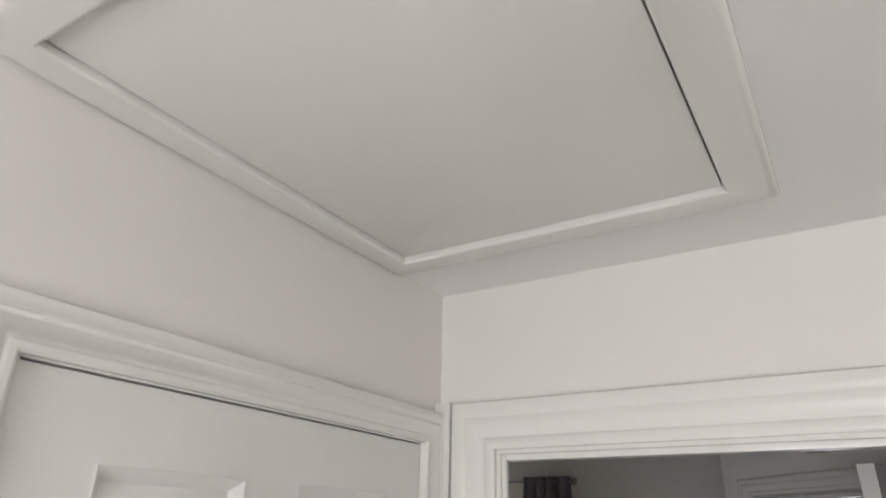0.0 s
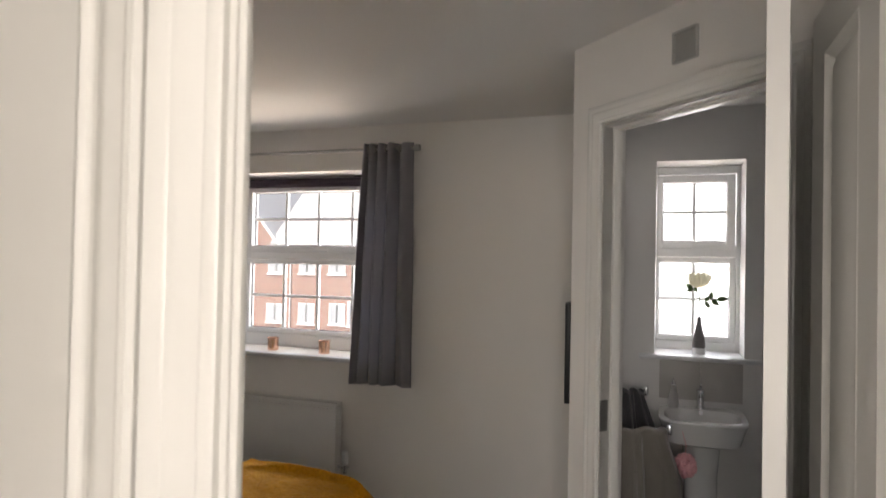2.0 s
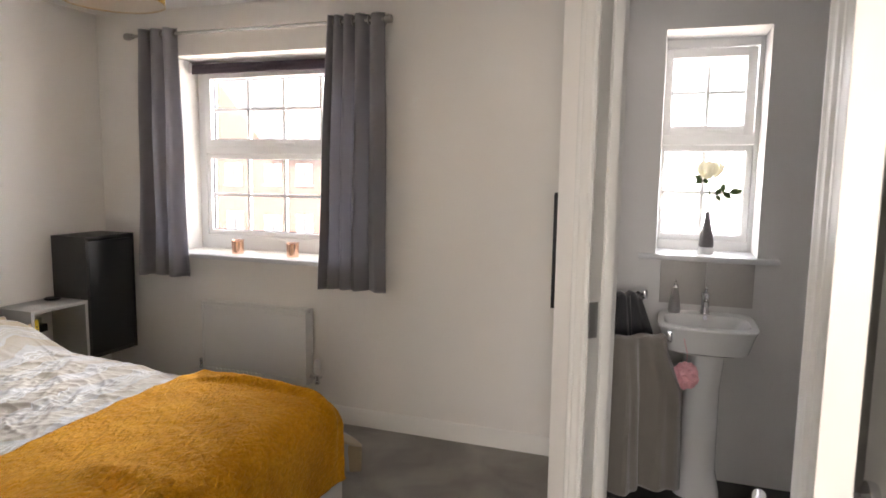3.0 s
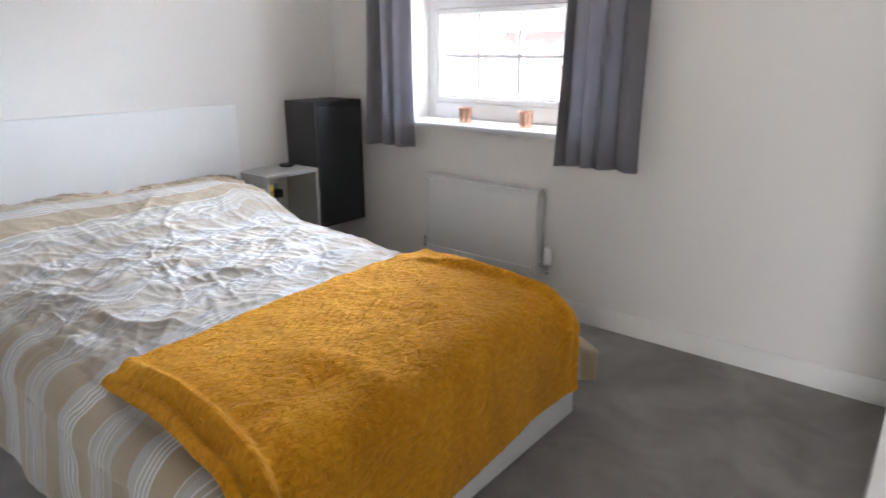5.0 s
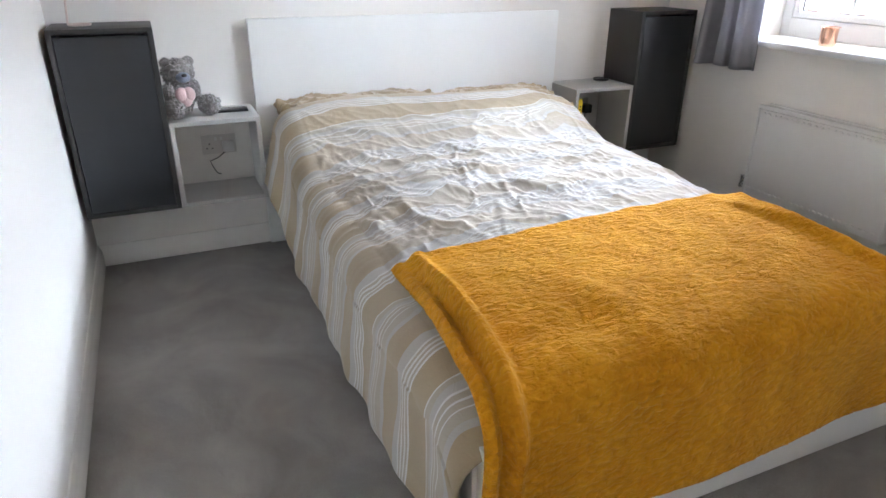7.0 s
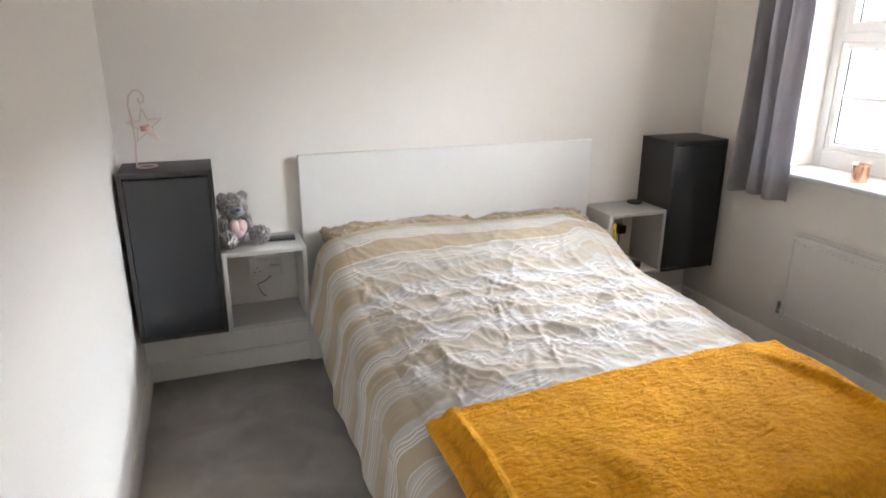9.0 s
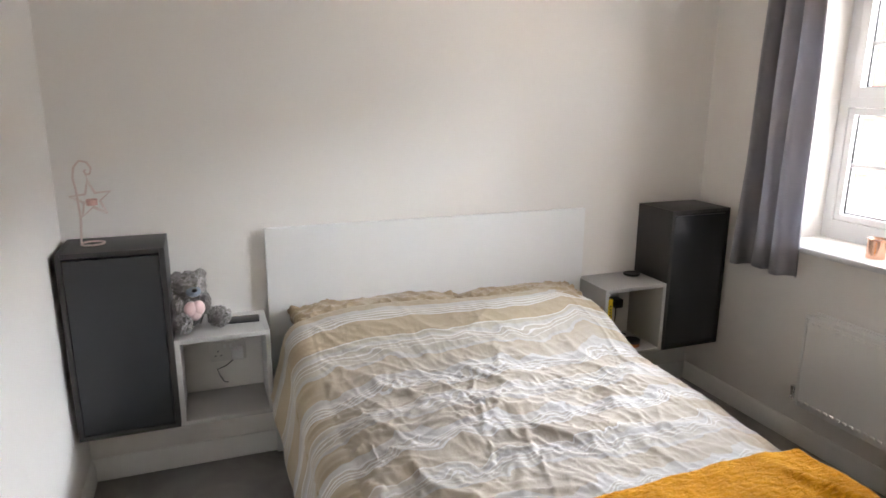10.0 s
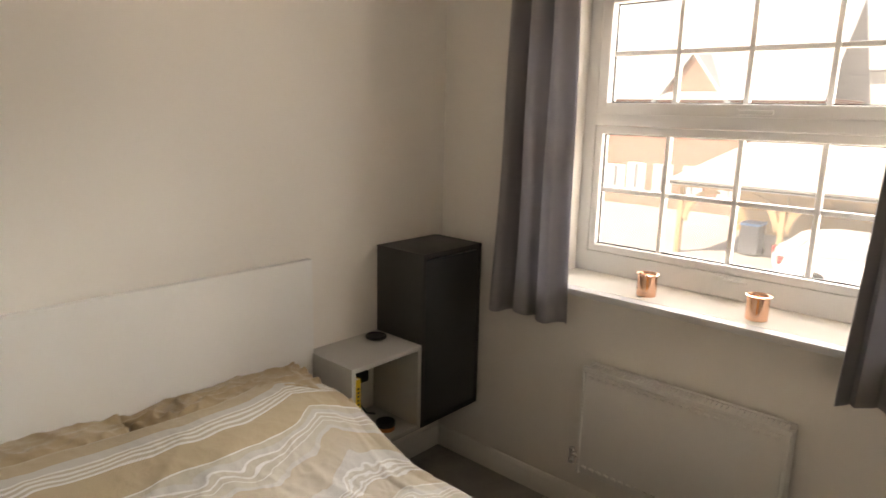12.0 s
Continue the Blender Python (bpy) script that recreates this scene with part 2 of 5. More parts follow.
def see_through(nt, b, share, colour):
    """Light scattered through from behind: a glare veil put into glass, thin petals."""
    tr = nt.nodes.new("ShaderNodeBsdfTranslucent")
    tr.inputs["Color"].default_value = colour
    mix = nt.nodes.new("ShaderNodeMixShader")
    mix.inputs[0].default_value = share
    nt.links.new(b.outputs[0], mix.inputs[1])
    nt.links.new(tr.outputs[0], mix.inputs[2])
    nt.links.new(mix.outputs[0], nt.nodes["Material Output"].inputs["Surface"])


def glass_material(name, rough=0.0, glare=0.0):
    mat, nt, b = material(name, rough)
    b.inputs["Transmission Weight"].default_value = 1.0
    b.inputs["IOR"].default_value = 1.02 if rough == 0.0 else 1.3
    if rough:
        bump(nt, b, noise_node(nt, coords(nt), 60, 2), 0.3, 0.004)
    # translucent white share imitates daylight glare over the view outside
    if glare:
        see_through(nt, b, glare, (0.9, 0.9, 0.9, 1))
    return mat


FLEECE, CARPET = throw_material(), carpet_material()
DUVET = duvet_material("striped_duvet_cloth", 0.36, 4.03)
PILLOWCASE = cloth("beige_pillow_cloth", (0.37, 0.285, 0.18), 0.20, 0.5, 0.006, 55)
BRICK, BRICK_OUT = brick_material("orange_brick", (0.31, 0.115, 0.07)), brick_material("red_brick", (0.30, 0.12, 0.07))
see_through(CURTAIN.node_tree, CURTAIN.node_tree.nodes["Principled BSDF"], 0.28, (0.60, 0.60, 0.66, 1))
see_through(PETAL.node_tree, PETAL.node_tree.nodes["Principled BSDF"], 0.75, (0.92, 0.90, 0.80, 1))
# bedroom panes carry the glare and haze as a faint white veil
GLASS, FROSTED = glass_material("glare_veiled_glass", 0.0, 0.022), glass_material("frosted_glass", 0.35)
SLATE = varied("grey_roof_slate", (0.46, 0.465, 0.47), 0.2, 0.6, scale=2, fine=12, relief=0.5, depth=0.02, s=(1, 3, 3))
PALE_TILE = varied("pale_roof_tile", (0.46, 0.44, 0.42), 0.12, 0.7, scale=2, fine=12, relief=0.5, depth=0.02)
PAVING = varied("pale_block_paving", (0.42, 0.40, 0.38), 0.15, 0.85, scale=0.6, fine=9, relief=0.3, depth=0.01)
TIMBER = varied("oiled_timber", (0.40, 0.27, 0.15), 0.15, 0.65, scale=3, fine=30, s=(1, 1, 0.2))
CAR_PAINT = varied("white_car_paint", (0.80, 0.80, 0.81), 0.01, 0.2)
# opaque far glass; the pale blue-grey base stands in for reflected sky
SKY_TONED_GLASS = varied("sky_toned_far_glass", (0.42, 0.45, 0.48), 0.1, 0.3)
TYRE = varied("tyre_rubber", (0.03, 0.03, 0.03), 0.1, 0.8)
TAIL = varied("red_lamp_plastic", (0.5, 0.02, 0.02), 0.1, 0.2)
RENDER = varied("pale_house_render", (0.68, 0.66, 0.62), 0.05, 0.85)
BIN_GREY = varied("grey_bin_plastic", (0.11, 0.12, 0.14), 0.1, 0.5)
BLUE = varied("blue_bin_plastic", (0.10, 0.22, 0.45), 0.1, 0.4)


# ---- mesh helpers ----
def finish(name, bm, mat, smooth=True, angle=35):
    bmesh.ops.recalc_face_normals(bm, faces=bm.faces)
    me = bpy.data.meshes.new(name)
    bm.to_mesh(me)
    bm.free()
    for m in mat if isinstance(mat, (list, tuple)) else [mat]:
        me.materials.append(m)
    if smooth:
        me.shade_smooth()
        me.set_sharp_from_angle(angle=radians(angle))
    return new(name, me)


def part(name, bm, mat, parent, label="", kind=""):
    ob = finish(name, bm, mat)
    ob.parent = parent
    return tagged(ob, label=label, kind=kind)


def thing(name, label, category, at=(0, 0, 0), turn=0, group=""):
    ob = new(name)
    ob.empty_display_size = 0.05
    ob.matrix_world = pose(*at, 0, 0, turn)
    return tagged(ob, label, category, group)


def solo(name, bm, mat, label, category, at=(0, 0, 0), turn=0, group=""):
    ob = finish(name, bm, mat)
    ob.matrix_world = pose(*at, 0, 0, turn)
    return tagged(ob, label, category, group)


def structure(name, bm, mat, parent=None):
    ob = finish(name, bm, mat)
    ob.parent = parent
    return tagged(ob, kind="structure")


def box(bm, x0, x1, y0, y1, z0, z1, bevel=0.0, m=None):
    vs = [bm.verts.new((x, y, z)) for x in (x0, x1) for y in (y0, y1) for z in (z0, z1)]
    fs = [bm.faces.new([vs[i] for i in q]) for q in ((0, 1, 3, 2), (4, 6, 7, 5), (0, 4, 5, 1), (2, 3, 7, 6), (0, 2, 6, 4), (1, 5, 7, 3))]
    out = vs
    if bevel:
        es = list({e for f in fs for e in f.edges})
        r = bmesh.ops.bevel(bm, geom=es, offset=bevel, segments=2, affect="EDGES", profile=0.6)
        out = list({v for v in r["verts"]} | {v for v in vs if v.is_valid})
    if m is not None:
        bmesh.ops.transform(bm, matrix=m, verts=[v for v in out if v.is_valid])
    return bm


def B(*a, **k):
    return box(bmesh.new(), *a, **k)


def lathe(bm, prof, c=(0, 0, 0), n=32, squash=(1, 1), axis=None):
    rings = []
    rot = axis or Matrix.Identity(3)
    for r, z in prof:
        rings.append([bm.verts.new(Vector(c) + rot @ Vector((r * squash[0] * math.cos(2 * math.pi * i / n), r * squash[1] * math.sin(2 * math.pi * i / n), z))) for i in range(n)])
    for a, b in zip(rings, rings[1:]):
        for i in range(n):
            bm.faces.new((a[i], a[(i + 1) % n], b[(i + 1) % n], b[i]))
    for ring in (rings[0], rings[-1]):
        bm.faces.new(ring)
    return bm


def tube(bm, pts, r, n=8, closed=False):
    pts = [Vector(p) for p in pts]
    rings = []
    for i, p in enumerate(pts):
        a = pts[i - 1] if (i or closed) else p
        b = pts[(i + 1) % len(pts)] if (i < len(pts) - 1 or closed) else p
        d = (b - a).normalized()
        side = d.cross(Vector((0.31, 0.17, 0.93))).normalized()
        up = side.cross(d)
        rings.append([bm.verts.new(p + r * (math.cos(2 * math.pi * k / n) * side + math.sin(2 * math.pi * k / n) * up)) for k in range(n)])
    m = len(rings)
    for i in range(m if closed else m - 1):
        a, b = rings[i], rings[(i + 1) % m]
        for k in range(n):
            bm.faces.new((a[k], a[(k + 1) % n], b[(k + 1) % n], b[k]))
    if not closed:
        bm.faces.new(rings[0])
        bm.faces.new(rings[-1])
    return bm


def grid(bm, f, nu, nv, uv=None):
    """A sheet of points f(i, j); uv(i, j) in metres."""
    vs = [[bm.verts.new(f(i, j)) for j in range(nv + 1)] for i in range(nu + 1)]
    lay = bm.loops.layers.uv.new("UVMap") if uv else None
    for i in range(nu):
        for j in range(nv):
            q = ((i, j), (i + 1, j), (i + 1, j + 1), (i, j + 1))
            face = bm.faces.new([vs[a][b] for a, b in q])
            if lay:
                for lp, (a, b) in zip(face.loops, q):
                    lp[lay].uv = uv(a, b)
    return bm


def profile_run(bm, prof, p0, p1, out, up=(0, 0, 1), m0=0.0, m1=0.0):
    """Extrude prof (points of out, up) from p0 to p1; m0, m1: how far each end is mitred per metre of out."""
    p0, p1, out, up = Vector(p0), Vector(p1), Vector(out), Vector(up)
    d = (p1 - p0).normalized()
    a = [bm.verts.new(p0 + o * out + u * up - d * o * m0) for o, u in prof]
    b = [bm.verts.new(p1 + o * out + u * up + d * o * m1) for o, u in prof]
    n = len(prof)
    for i in range(n):
        bm.faces.new((a[i], a[(i + 1) % n], b[(i + 1) % n], b[i]))
    bm.faces.new(a)
    bm.faces.new(b)
    return bm


# ---- plan ----
WX, SY, NY, EX, CZ = -3.62, 1.28, 4.297, 0.172, 2.346
PX, CY = -0.582, 3.217
HALL_Y0, HALL_Y1, HALL_X = 1.265, 1.325, -0.786
DOOR_L, DOOR_R, HEAD = -0.652, 0.068, 2.012
WIN = (-3.08, -1.865, 0.92, 2.075)
BWIN = (-0.296, 0.135, 1.045, 2.072)
OUT_Y = 4.66
DIAG = pose(PX, CY, 0, 0, 0, -45)
DIAG_LEN = (EX - PX) * math.sqrt(2)
D0, D1 = 0.180, 0.9076


def wall_with_hole(name, mat, x0, x1, y0, y1, z0, z1, holes, m=None):
    """A wall along x with rectangular openings (x0, x1, z0, z1), in order of x."""
    bm = bmesh.new()
    x = x0
    for a, b, c, d in holes:
        box(bm, x, a, y0, y1, z0, z1, m=m)
        if c > z0:
            box(bm, a, b, y0, y1, z0, c, m=m)
        if d < z1:
            box(bm, a, b, y0, y1, d, z1, m=m)
        x = b
    box(bm, x, x1, y0, y1, z0, z1, m=m)
    bmesh.ops.remove_doubles(bm, verts=bm.verts, dist=1e-5)
    return structure(name, bm, mat)


wall_with_hole("wall_north", WALL, WX - 0.1, PX + 0.05, NY, OUT_Y - 0.1, 0, CZ, [WIN])
wall_with_hole("wall_north_bathroom", GREY_WALL, PX + 0.05, 1.2, NY, OUT_Y - 0.1, 0, CZ, [BWIN])
wall_with_hole("wall_outer_brick", BRICK_OUT, WX - 0.35, 1.3, OUT_Y - 0.1, OUT_Y, -2.7, CZ + 0.3, [(-3.07, -1.875, 0.93, 2.055), (-0.287, 0.126, 1.055, 2.062)])
structure("wall_west", B(WX - 0.1, WX, SY - 0.1, NY, 0, CZ), WALL)
structure("wall_south", B(WX, HALL_X - 0.1, SY - 0.1, SY, 0, CZ), WALL)
structure("wall_south_end", B(HALL_X - 0.1, HALL_X - 0.0005, HALL_Y0 + 0.0005, SY, 0, CZ), WALL)
structure("wall_partition", B(PX, PX + 0.05, CY, NY, 0, CZ), WALL)
structure("wall_partition_bathroom", B(PX + 0.05, PX + 0.1, CY + 0.02, NY, 0, CZ), GREY_WALL)
wall_with_hole("wall_diagonal", WALL, 0, DIAG_LEN, 0, 0.05, 0, CZ, [(D0, D1, 0, HEAD + 0.012)], DIAG)
wall_with_hole("wall_diagonal_bathroom", GREY_WALL, -0.02, DIAG_LEN + 0.05, 0.05, 0.1, 0, CZ, [(D0, D1, 0, HEAD + 0.012)], DIAG)
structure("wall_east", B(EX, EX + 0.1, 1.385, CY - (EX - PX), 0, CZ), WALL)
structure("wall_bathroom_south", B(EX + 0.1, 1.2, 2.35, 2.45, 0, CZ), GREY_WALL)
structure("wall_bathroom_east", B(1.1, 1.2, 2.45, NY, 0, CZ), GREY_WALL)
wd = bmesh.new()
box(wd, HALL_X, DOOR_L - 0.03, HALL_Y0, SY, 0, CZ)
box(wd, DOOR_L - 0.03, DOOR_R + 0.03, HALL_Y0, 1.314, HEAD + 0.03, CZ)
box(wd, DOOR_R + 0.03, 0.75, HALL_Y0, 1.385, 0, CZ)
structure("wall_bedroom_door", wd, WALL)
# landing
LM = pose(HALL_X, 0, 0, 0, 0, 90)
wall_with_hole("wall_landing_west", WALL, -1.7, HALL_Y0, 0, 0.1, 0, CZ, [(0.450 - 0.03, 1.224, 0, 2.058)], LM)
structure("wall_cupboard_back", B(-1.4, -1.35, 0.3, SY - 0.1, 0, CZ), WALL)
structure("wall_landing_east", B(0.65, 0.75, -1.7, HALL_Y0, 0, CZ), WALL)
# unseen end wall; its opening is invented to admit the landing fill
wall_with_hole("wall_landing_south", WALL, HALL_X - 0.1, 0.75, -1.8, -1.7, 0, CZ, [(-0.45, 0.55, 0.9, 2.05)])

structure("floor", B(WX, 1.2, -1.7, NY, -0.12, 0.0), CARPET)
fb = bmesh.new()
pts = [(PX + 0.1, CY + 0.05), (PX + 0.1, NY), (1.1, NY), (1.1, 2.45), (EX + 0.1, 2.45), (EX + 0.05, 2.52)]
top = [fb.verts.new((x, y, 0.006)) for x, y in pts]
low = [fb.verts.new((x, y, 0.001)) for x, y in pts]
fb.faces.new(top)
fb.faces.new(low)
for i in range(len(pts)):
    fb.faces.new((top[i], top[(i + 1) % len(pts)], low[(i + 1) % len(pts)], low[i]))
structure("floor_bathroom", fb, VINYL)
wallc = bmesh.new()
for a in ((WX - 0.1, HALL_X, -1.8, OUT_Y - 0.1), (HALL_X, -0.167, -1.8, 0.357), (HALL_X, -0.167, 1.037, OUT_Y - 0.1), (-0.167, 1.2, -1.8, OUT_Y - 0.1), (HALL_X, -0.731, 0.357, 1.037)):
    box(wallc, *a, CZ, CZ + 0.12)
structure("ceiling", wallc, CEIL)
structure("roof_slab", B(WX - 0.35, 1.3, -1.9, OUT_Y, CZ + 0.3, CZ + 0.4), SLATE)
structure("wall_below_floor", B(WX - 0.35, 1.3, -1.9, OUT_Y - 0.1, -2.7, -0.13), BRICK_OUT)
structure("wall_outer_west", B(WX - 0.35, WX - 0.1, -1.9, OUT_Y - 0.1, -0.13, CZ + 0.3), BRICK_OUT)
structure("wall_outer_east", B(1.2, 1.3, -1.9, OUT_Y - 0.1, -0.13, CZ + 0.3), BRICK_OUT)
structure("wall_outer_south", B(WX - 0.1, -0.9, -1.9, -1.8, -0.13, CZ + 0.3), BRICK_OUT)

# baseboards
SKIRT = [(0, 0), (0.016, 0), (0.016, 0.066), (0.013, 0.072), (0.013, 0.078), (0.008, 0.088), (0.005, 0.094), (0, 0.096)]


def skirting(p0, p1, out, m0=-1.0, m1=-1.0):
    structure("baseboard", profile_run(bmesh.new(), SKIRT, (*p0, 0.0), (*p1, 0.0), (*out, 0), m0=m0, m1=m1), TRIM)


r2 = math.sqrt(0.5)
skirting((WX, SY), (WX, NY), (1, 0))
skirting((WX, NY), (PX, NY), (0, -1))
skirting((PX, CY), (PX, NY), (-1, 0), m0=0.41)
skirting((WX, SY), (HALL_X, SY), (0, 1), m1=0)
skirting((PX, CY), (PX + (D0 - 0.068) * r2, CY - (D0 - 0.068) * r2), (-r2, -r2), m0=0.41, m1=0)
skirting((EX, 1.385), (EX, 2.43), (-1, 0), m1=-0.4)
skirting((HALL_X, -1.7), (HALL_X, 0.450 - 0.08), (1, 0), m1=0)

# ---- door trims ----
CASING = [(0, 0), (0, 0.010), (0.004, 0.013), (0.012, 0.013), (0.016, 0.010), (0.022, 0.011), (0.030, 0.017), (0.038, 0.019), (0.044, 0.017), (0.048, 0.020), (0.058, 0.022), (0.065, 0.020), (0.067, 0.016), (0.067, 0)]


def casing(name, m, u0, u1, h, wide=1.0, parent=None):
    """Architrave round an opening from u0 to u1 and h high; m: local x along the wall, y out of it."""
    bm = bmesh.new()
    rows = []
    for a, w in CASING:
        a *= wide
        rows.append([bm.verts.new(m @ Vector(p)) for p in ((u0 - a, w, 0), (u0 - a, w, h + a), (u1 + a, w, h + a), (u1 + a, w, 0))])
    n = len(rows)
    for i in range(n):
        for k in range(3):
            bm.faces.new((rows[i][k], rows[i][k + 1], rows[(i + 1) % n][k + 1], rows[(i + 1) % n][k]))
    bm.faces.new([r[0] for r in rows])
    bm.faces.new([r[3] for r in rows])
    return structure(name, bm, TRIM, parent)


def lining(m, u0, u1, h, d0, d1, stop):
    """Jamb boards 30 mm thick outside u0..u1, over the wall's depth d0..d1, with a stop bead."""
    bm = bmesh.new()
    t = 0.029
    box(bm, u0 - t, u0, d0, d1, 0, h, m=m)
    box(bm, u1, u1 + t, d0, d1, 0, h, m=m)
    box(bm, u0 - t, u1 + t, d0, d1, h, h + t, m=m)
    for a, b in ((u0, u0 + 0.012), (u1 - 0.012, u1)):
        box(bm, a, b, stop, stop + 0.035, 0, h, 0.002, m=m)
    box(bm, u0 + 0.012, u1 - 0.012, stop, stop + 0.035, h - 0.012, h, 0.002, m=m)
    return structure("door_lining", bm, TRIM)


def leaf(w, h, t=0.035):
    """A moulded four-panel door leaf; x along its width from the hinge, y its thickness, z up."""
    bm = bmesh.new()
    xs = [0, 0.105, w / 2 - 0.048, w / 2 + 0.048, w - 0.105, w]
    zs = [0, 0.20, 0.80, 1.00, h - 0.090, h]
    for y, flip in ((0, False), (t, True)):
        vs = [[bm.verts.new((x, y, z)) for z in zs] for x in xs]
        panels = []
        for i in range(5):
            for k in range(5):
                q = [vs[i][k], vs[i + 1][k], vs[i + 1][k + 1], vs[i][k + 1]]
                f = bm.faces.new(q[::-1] if flip else q)
                if i in (1, 3) and k in (1, 3):
                    panels.append(f)
        bm.normal_update()
        for thick, depth in ((0.005, 0.002), (0.004, -0.002), (0.018, -0.012), (0.007, 0.0), (0.028, 0.009)):
            bmesh.ops.inset_individual(bm, faces=panels, thickness=thick, depth=depth)
    box(bm, 0, w, 0.0005, t - 0.0005, 0, h)
    bm.normal_update()
    inner = [f for f in bm.faces if len(f.verts) == 4 and abs(f.normal.y) > 0.99 and all(abs(v.co.y - 0.0005) < 1e-6 or abs(v.co.y - t + 0.0005) < 1e-6 for v in f.verts)]
    bmesh.ops.delete(bm, geom=inner, context="FACES")
    return bm


def door(name, w, h, hinge, turn, label, side=1):
    d = thing(name, "", "", hinge, turn)
    tagged(d, kind="structure")
    lf = leaf(w, h)
    bmesh.ops.translate(lf, vec=(0, 0 if side > 0 else -0.035, 0.006), verts=lf.verts)
    part("leaf", lf, DOOR_PAINT, d, label)
    y0, y1 = (0, 0.035) if side > 0 else (-0.035, 0)
    for s, y in ((-1, y0), (1, y1)):
        hb = bmesh.new()
        rot = Matrix.Rotation(radians(90), 3, "X")
        lathe(hb, [(0.001, -0.006), (0.025, -0.006), (0.026, 0.0), (0.024, 0.006), (0.001, 0.006)], (w - 0.06, y + s * 0.006, 1.0), 24, axis=rot)
        tube(hb, [(w - 0.06, y, 1.0), (w - 0.06, y + s * 0.045, 1.0), (w - 0.068, y + s * 0.052, 1.0), (w - 0.17, y + s * 0.052, 1.0)], 0.009, 12)
        part("door_handle", hb, CHROME, d, "polished chrome lever handle")
    for z in (0.18, 1.0, h - 0.18):
        hg = bmesh.new()
        yy = -0.004 if side > 0 else 0.004
        lathe(hg, [(0.001, -0.050), (0.010, -0.048), (0.011, -0.043), (0.011, -0.014), (0.008, -0.012), (0.011, -0.010), (0.011, 0.028), (0.008, 0.031), (0.011, 0.034), (0.011, 0.046), (0.001, 0.050)], (-0.003, yy * 2.2, z), 16)
        part("hinge", hg, WHITE_PLASTIC if name == "door_2" else STEEL, d)
    return d


# bedroom door way: hall side and bedroom side
HM = Matrix.Translation((0, HALL_Y0, 0)) @ Matrix.Diagonal((1, -1, 1, 1))
casing("door_casing_landing", HM, DOOR_L - 0.008, DOOR_R + 0.008, HEAD + 0.008, 1.34)
structure("trim", B(HALL_X, DOOR_L - 0.008 - 0.0925, HALL_Y0 - 0.021, HALL_Y0, 0, HEAD + 0.1), TRIM)
ln = bmesh.new()
box(ln, DOOR_L - 0.029, DOOR_L, HALL_Y0, SY + 0.008, 0, HEAD)
box(ln, DOOR_R, DOOR_R + 0.029, HALL_Y0, 1.386, 0, HEAD)
box(ln, DOOR_L - 0.029, DOOR_R + 0.029, HALL_Y0, 1.316, HEAD, HEAD + 0.029)
box(ln, DOOR_L, DOOR_L + 0.010, HALL_Y0 + 0.004, SY, 0, HEAD, 0.002)
box(ln, DOOR_L + 0.010, DOOR_R - 0.012, HALL_Y0 + 0.004, HALL_Y0 + 0.034, HEAD - 0.012, HEAD, 0.002)
box(ln, DOOR_R - 0.012, DOOR_R, HALL_Y0 + 0.004, HALL_Y0 + 0.034, 0, HEAD, 0.002)
structure("door_lining", ln, TRIM)
door("door_1", 0.762, 2.006, (DOOR_R - 0.001, 1.388, 0), 90, "white moulded four-panel door standing open against the side wall", 1)
# cupboard door on the landing, shut
CM = Matrix.Translation((HALL_X, 0, 0)) @ Matrix(((0, 1, 0, 0), (1, 0, 0, 0), (0, 0, 1, 0), (0, 0, 0, 1)))
casing("door_casing_cupboard", CM, 0.450 - 0.004, 1.200, 2.028 + 0.004, 0.88)
cl = bmesh.new()
box(cl, HALL_X - 0.1, HALL_X, 0.420, 0.4535, 0, 2.03)
box(cl, HALL_X - 0.1, HALL_X, 1.2015, 1.224, 0, 2.03)
box(cl, HALL_X - 0.1, HALL_X, 0.420, 1.224, 2.03, 2.058)
structure("door_lining", cl, TRIM)
door("door_2", 0.745, 2.0215, (HALL_X - 0.004, 1.1995, 0), -90, "white moulded four-panel cupboard door, shut, on the landing", -1)
# bathroom door
casing("door_casing_bathroom", DIAG @ Matrix.Diagonal((1, -1, 1, 1)), D0 - 0.008, D1 + 0.008, HEAD + 0.020, 0.95)
lining(DIAG, D0, D1, HEAD + 0.011, 0.0, 0.1, 0.04)
hx, hy = PX + D1 * r2, CY - D1 * r2
door("door_3", 0.70, 2.026, (hx - 0.004, hy - 0.010, 0), -98.8, "white moulded four-panel bathroom door, open into the bedroom", -1)
sp = bmesh.new()
box(sp, D0 + 0.0005, D0 + 0.003, -0.004, 0.030, 0.930, 1.040, 0.001, m=DIAG)
structure("strike_plate", sp, STEEL)

# loft hatch
hb = bmesh.new()
rows = []
x0, x1, y0, y1 = -0.730, -0.168, 0.358, 1.036
for a, w in ((0, 0), (0, 0.012), (0.003, 0.015), (0.042, 0.015), (0.048, 0.013), (0.053, 0.008), (0.054, 0.0)):
    rows.append([hb.verts.new((x, y, CZ - w)) for x, y in ((x0 - a, y0 - a), (x1 + a * 1.22, y0 - a), (x1 + a * 1.22, y1 + a), (x0 - a, y1 + a))])
for p, q in zip(rows, rows[1:]):
    for k in range(4):
        hb.faces.new((p[k], p[(k + 1) % 4], q[(k + 1) % 4], q[k]))
hatch = thing("loft_hatch", "white-painted loft hatch with moulded trim in the landing ceiling", "loft hatch", (0, 0, 0))
part("trim_frame", hb, TRIM, hatch)
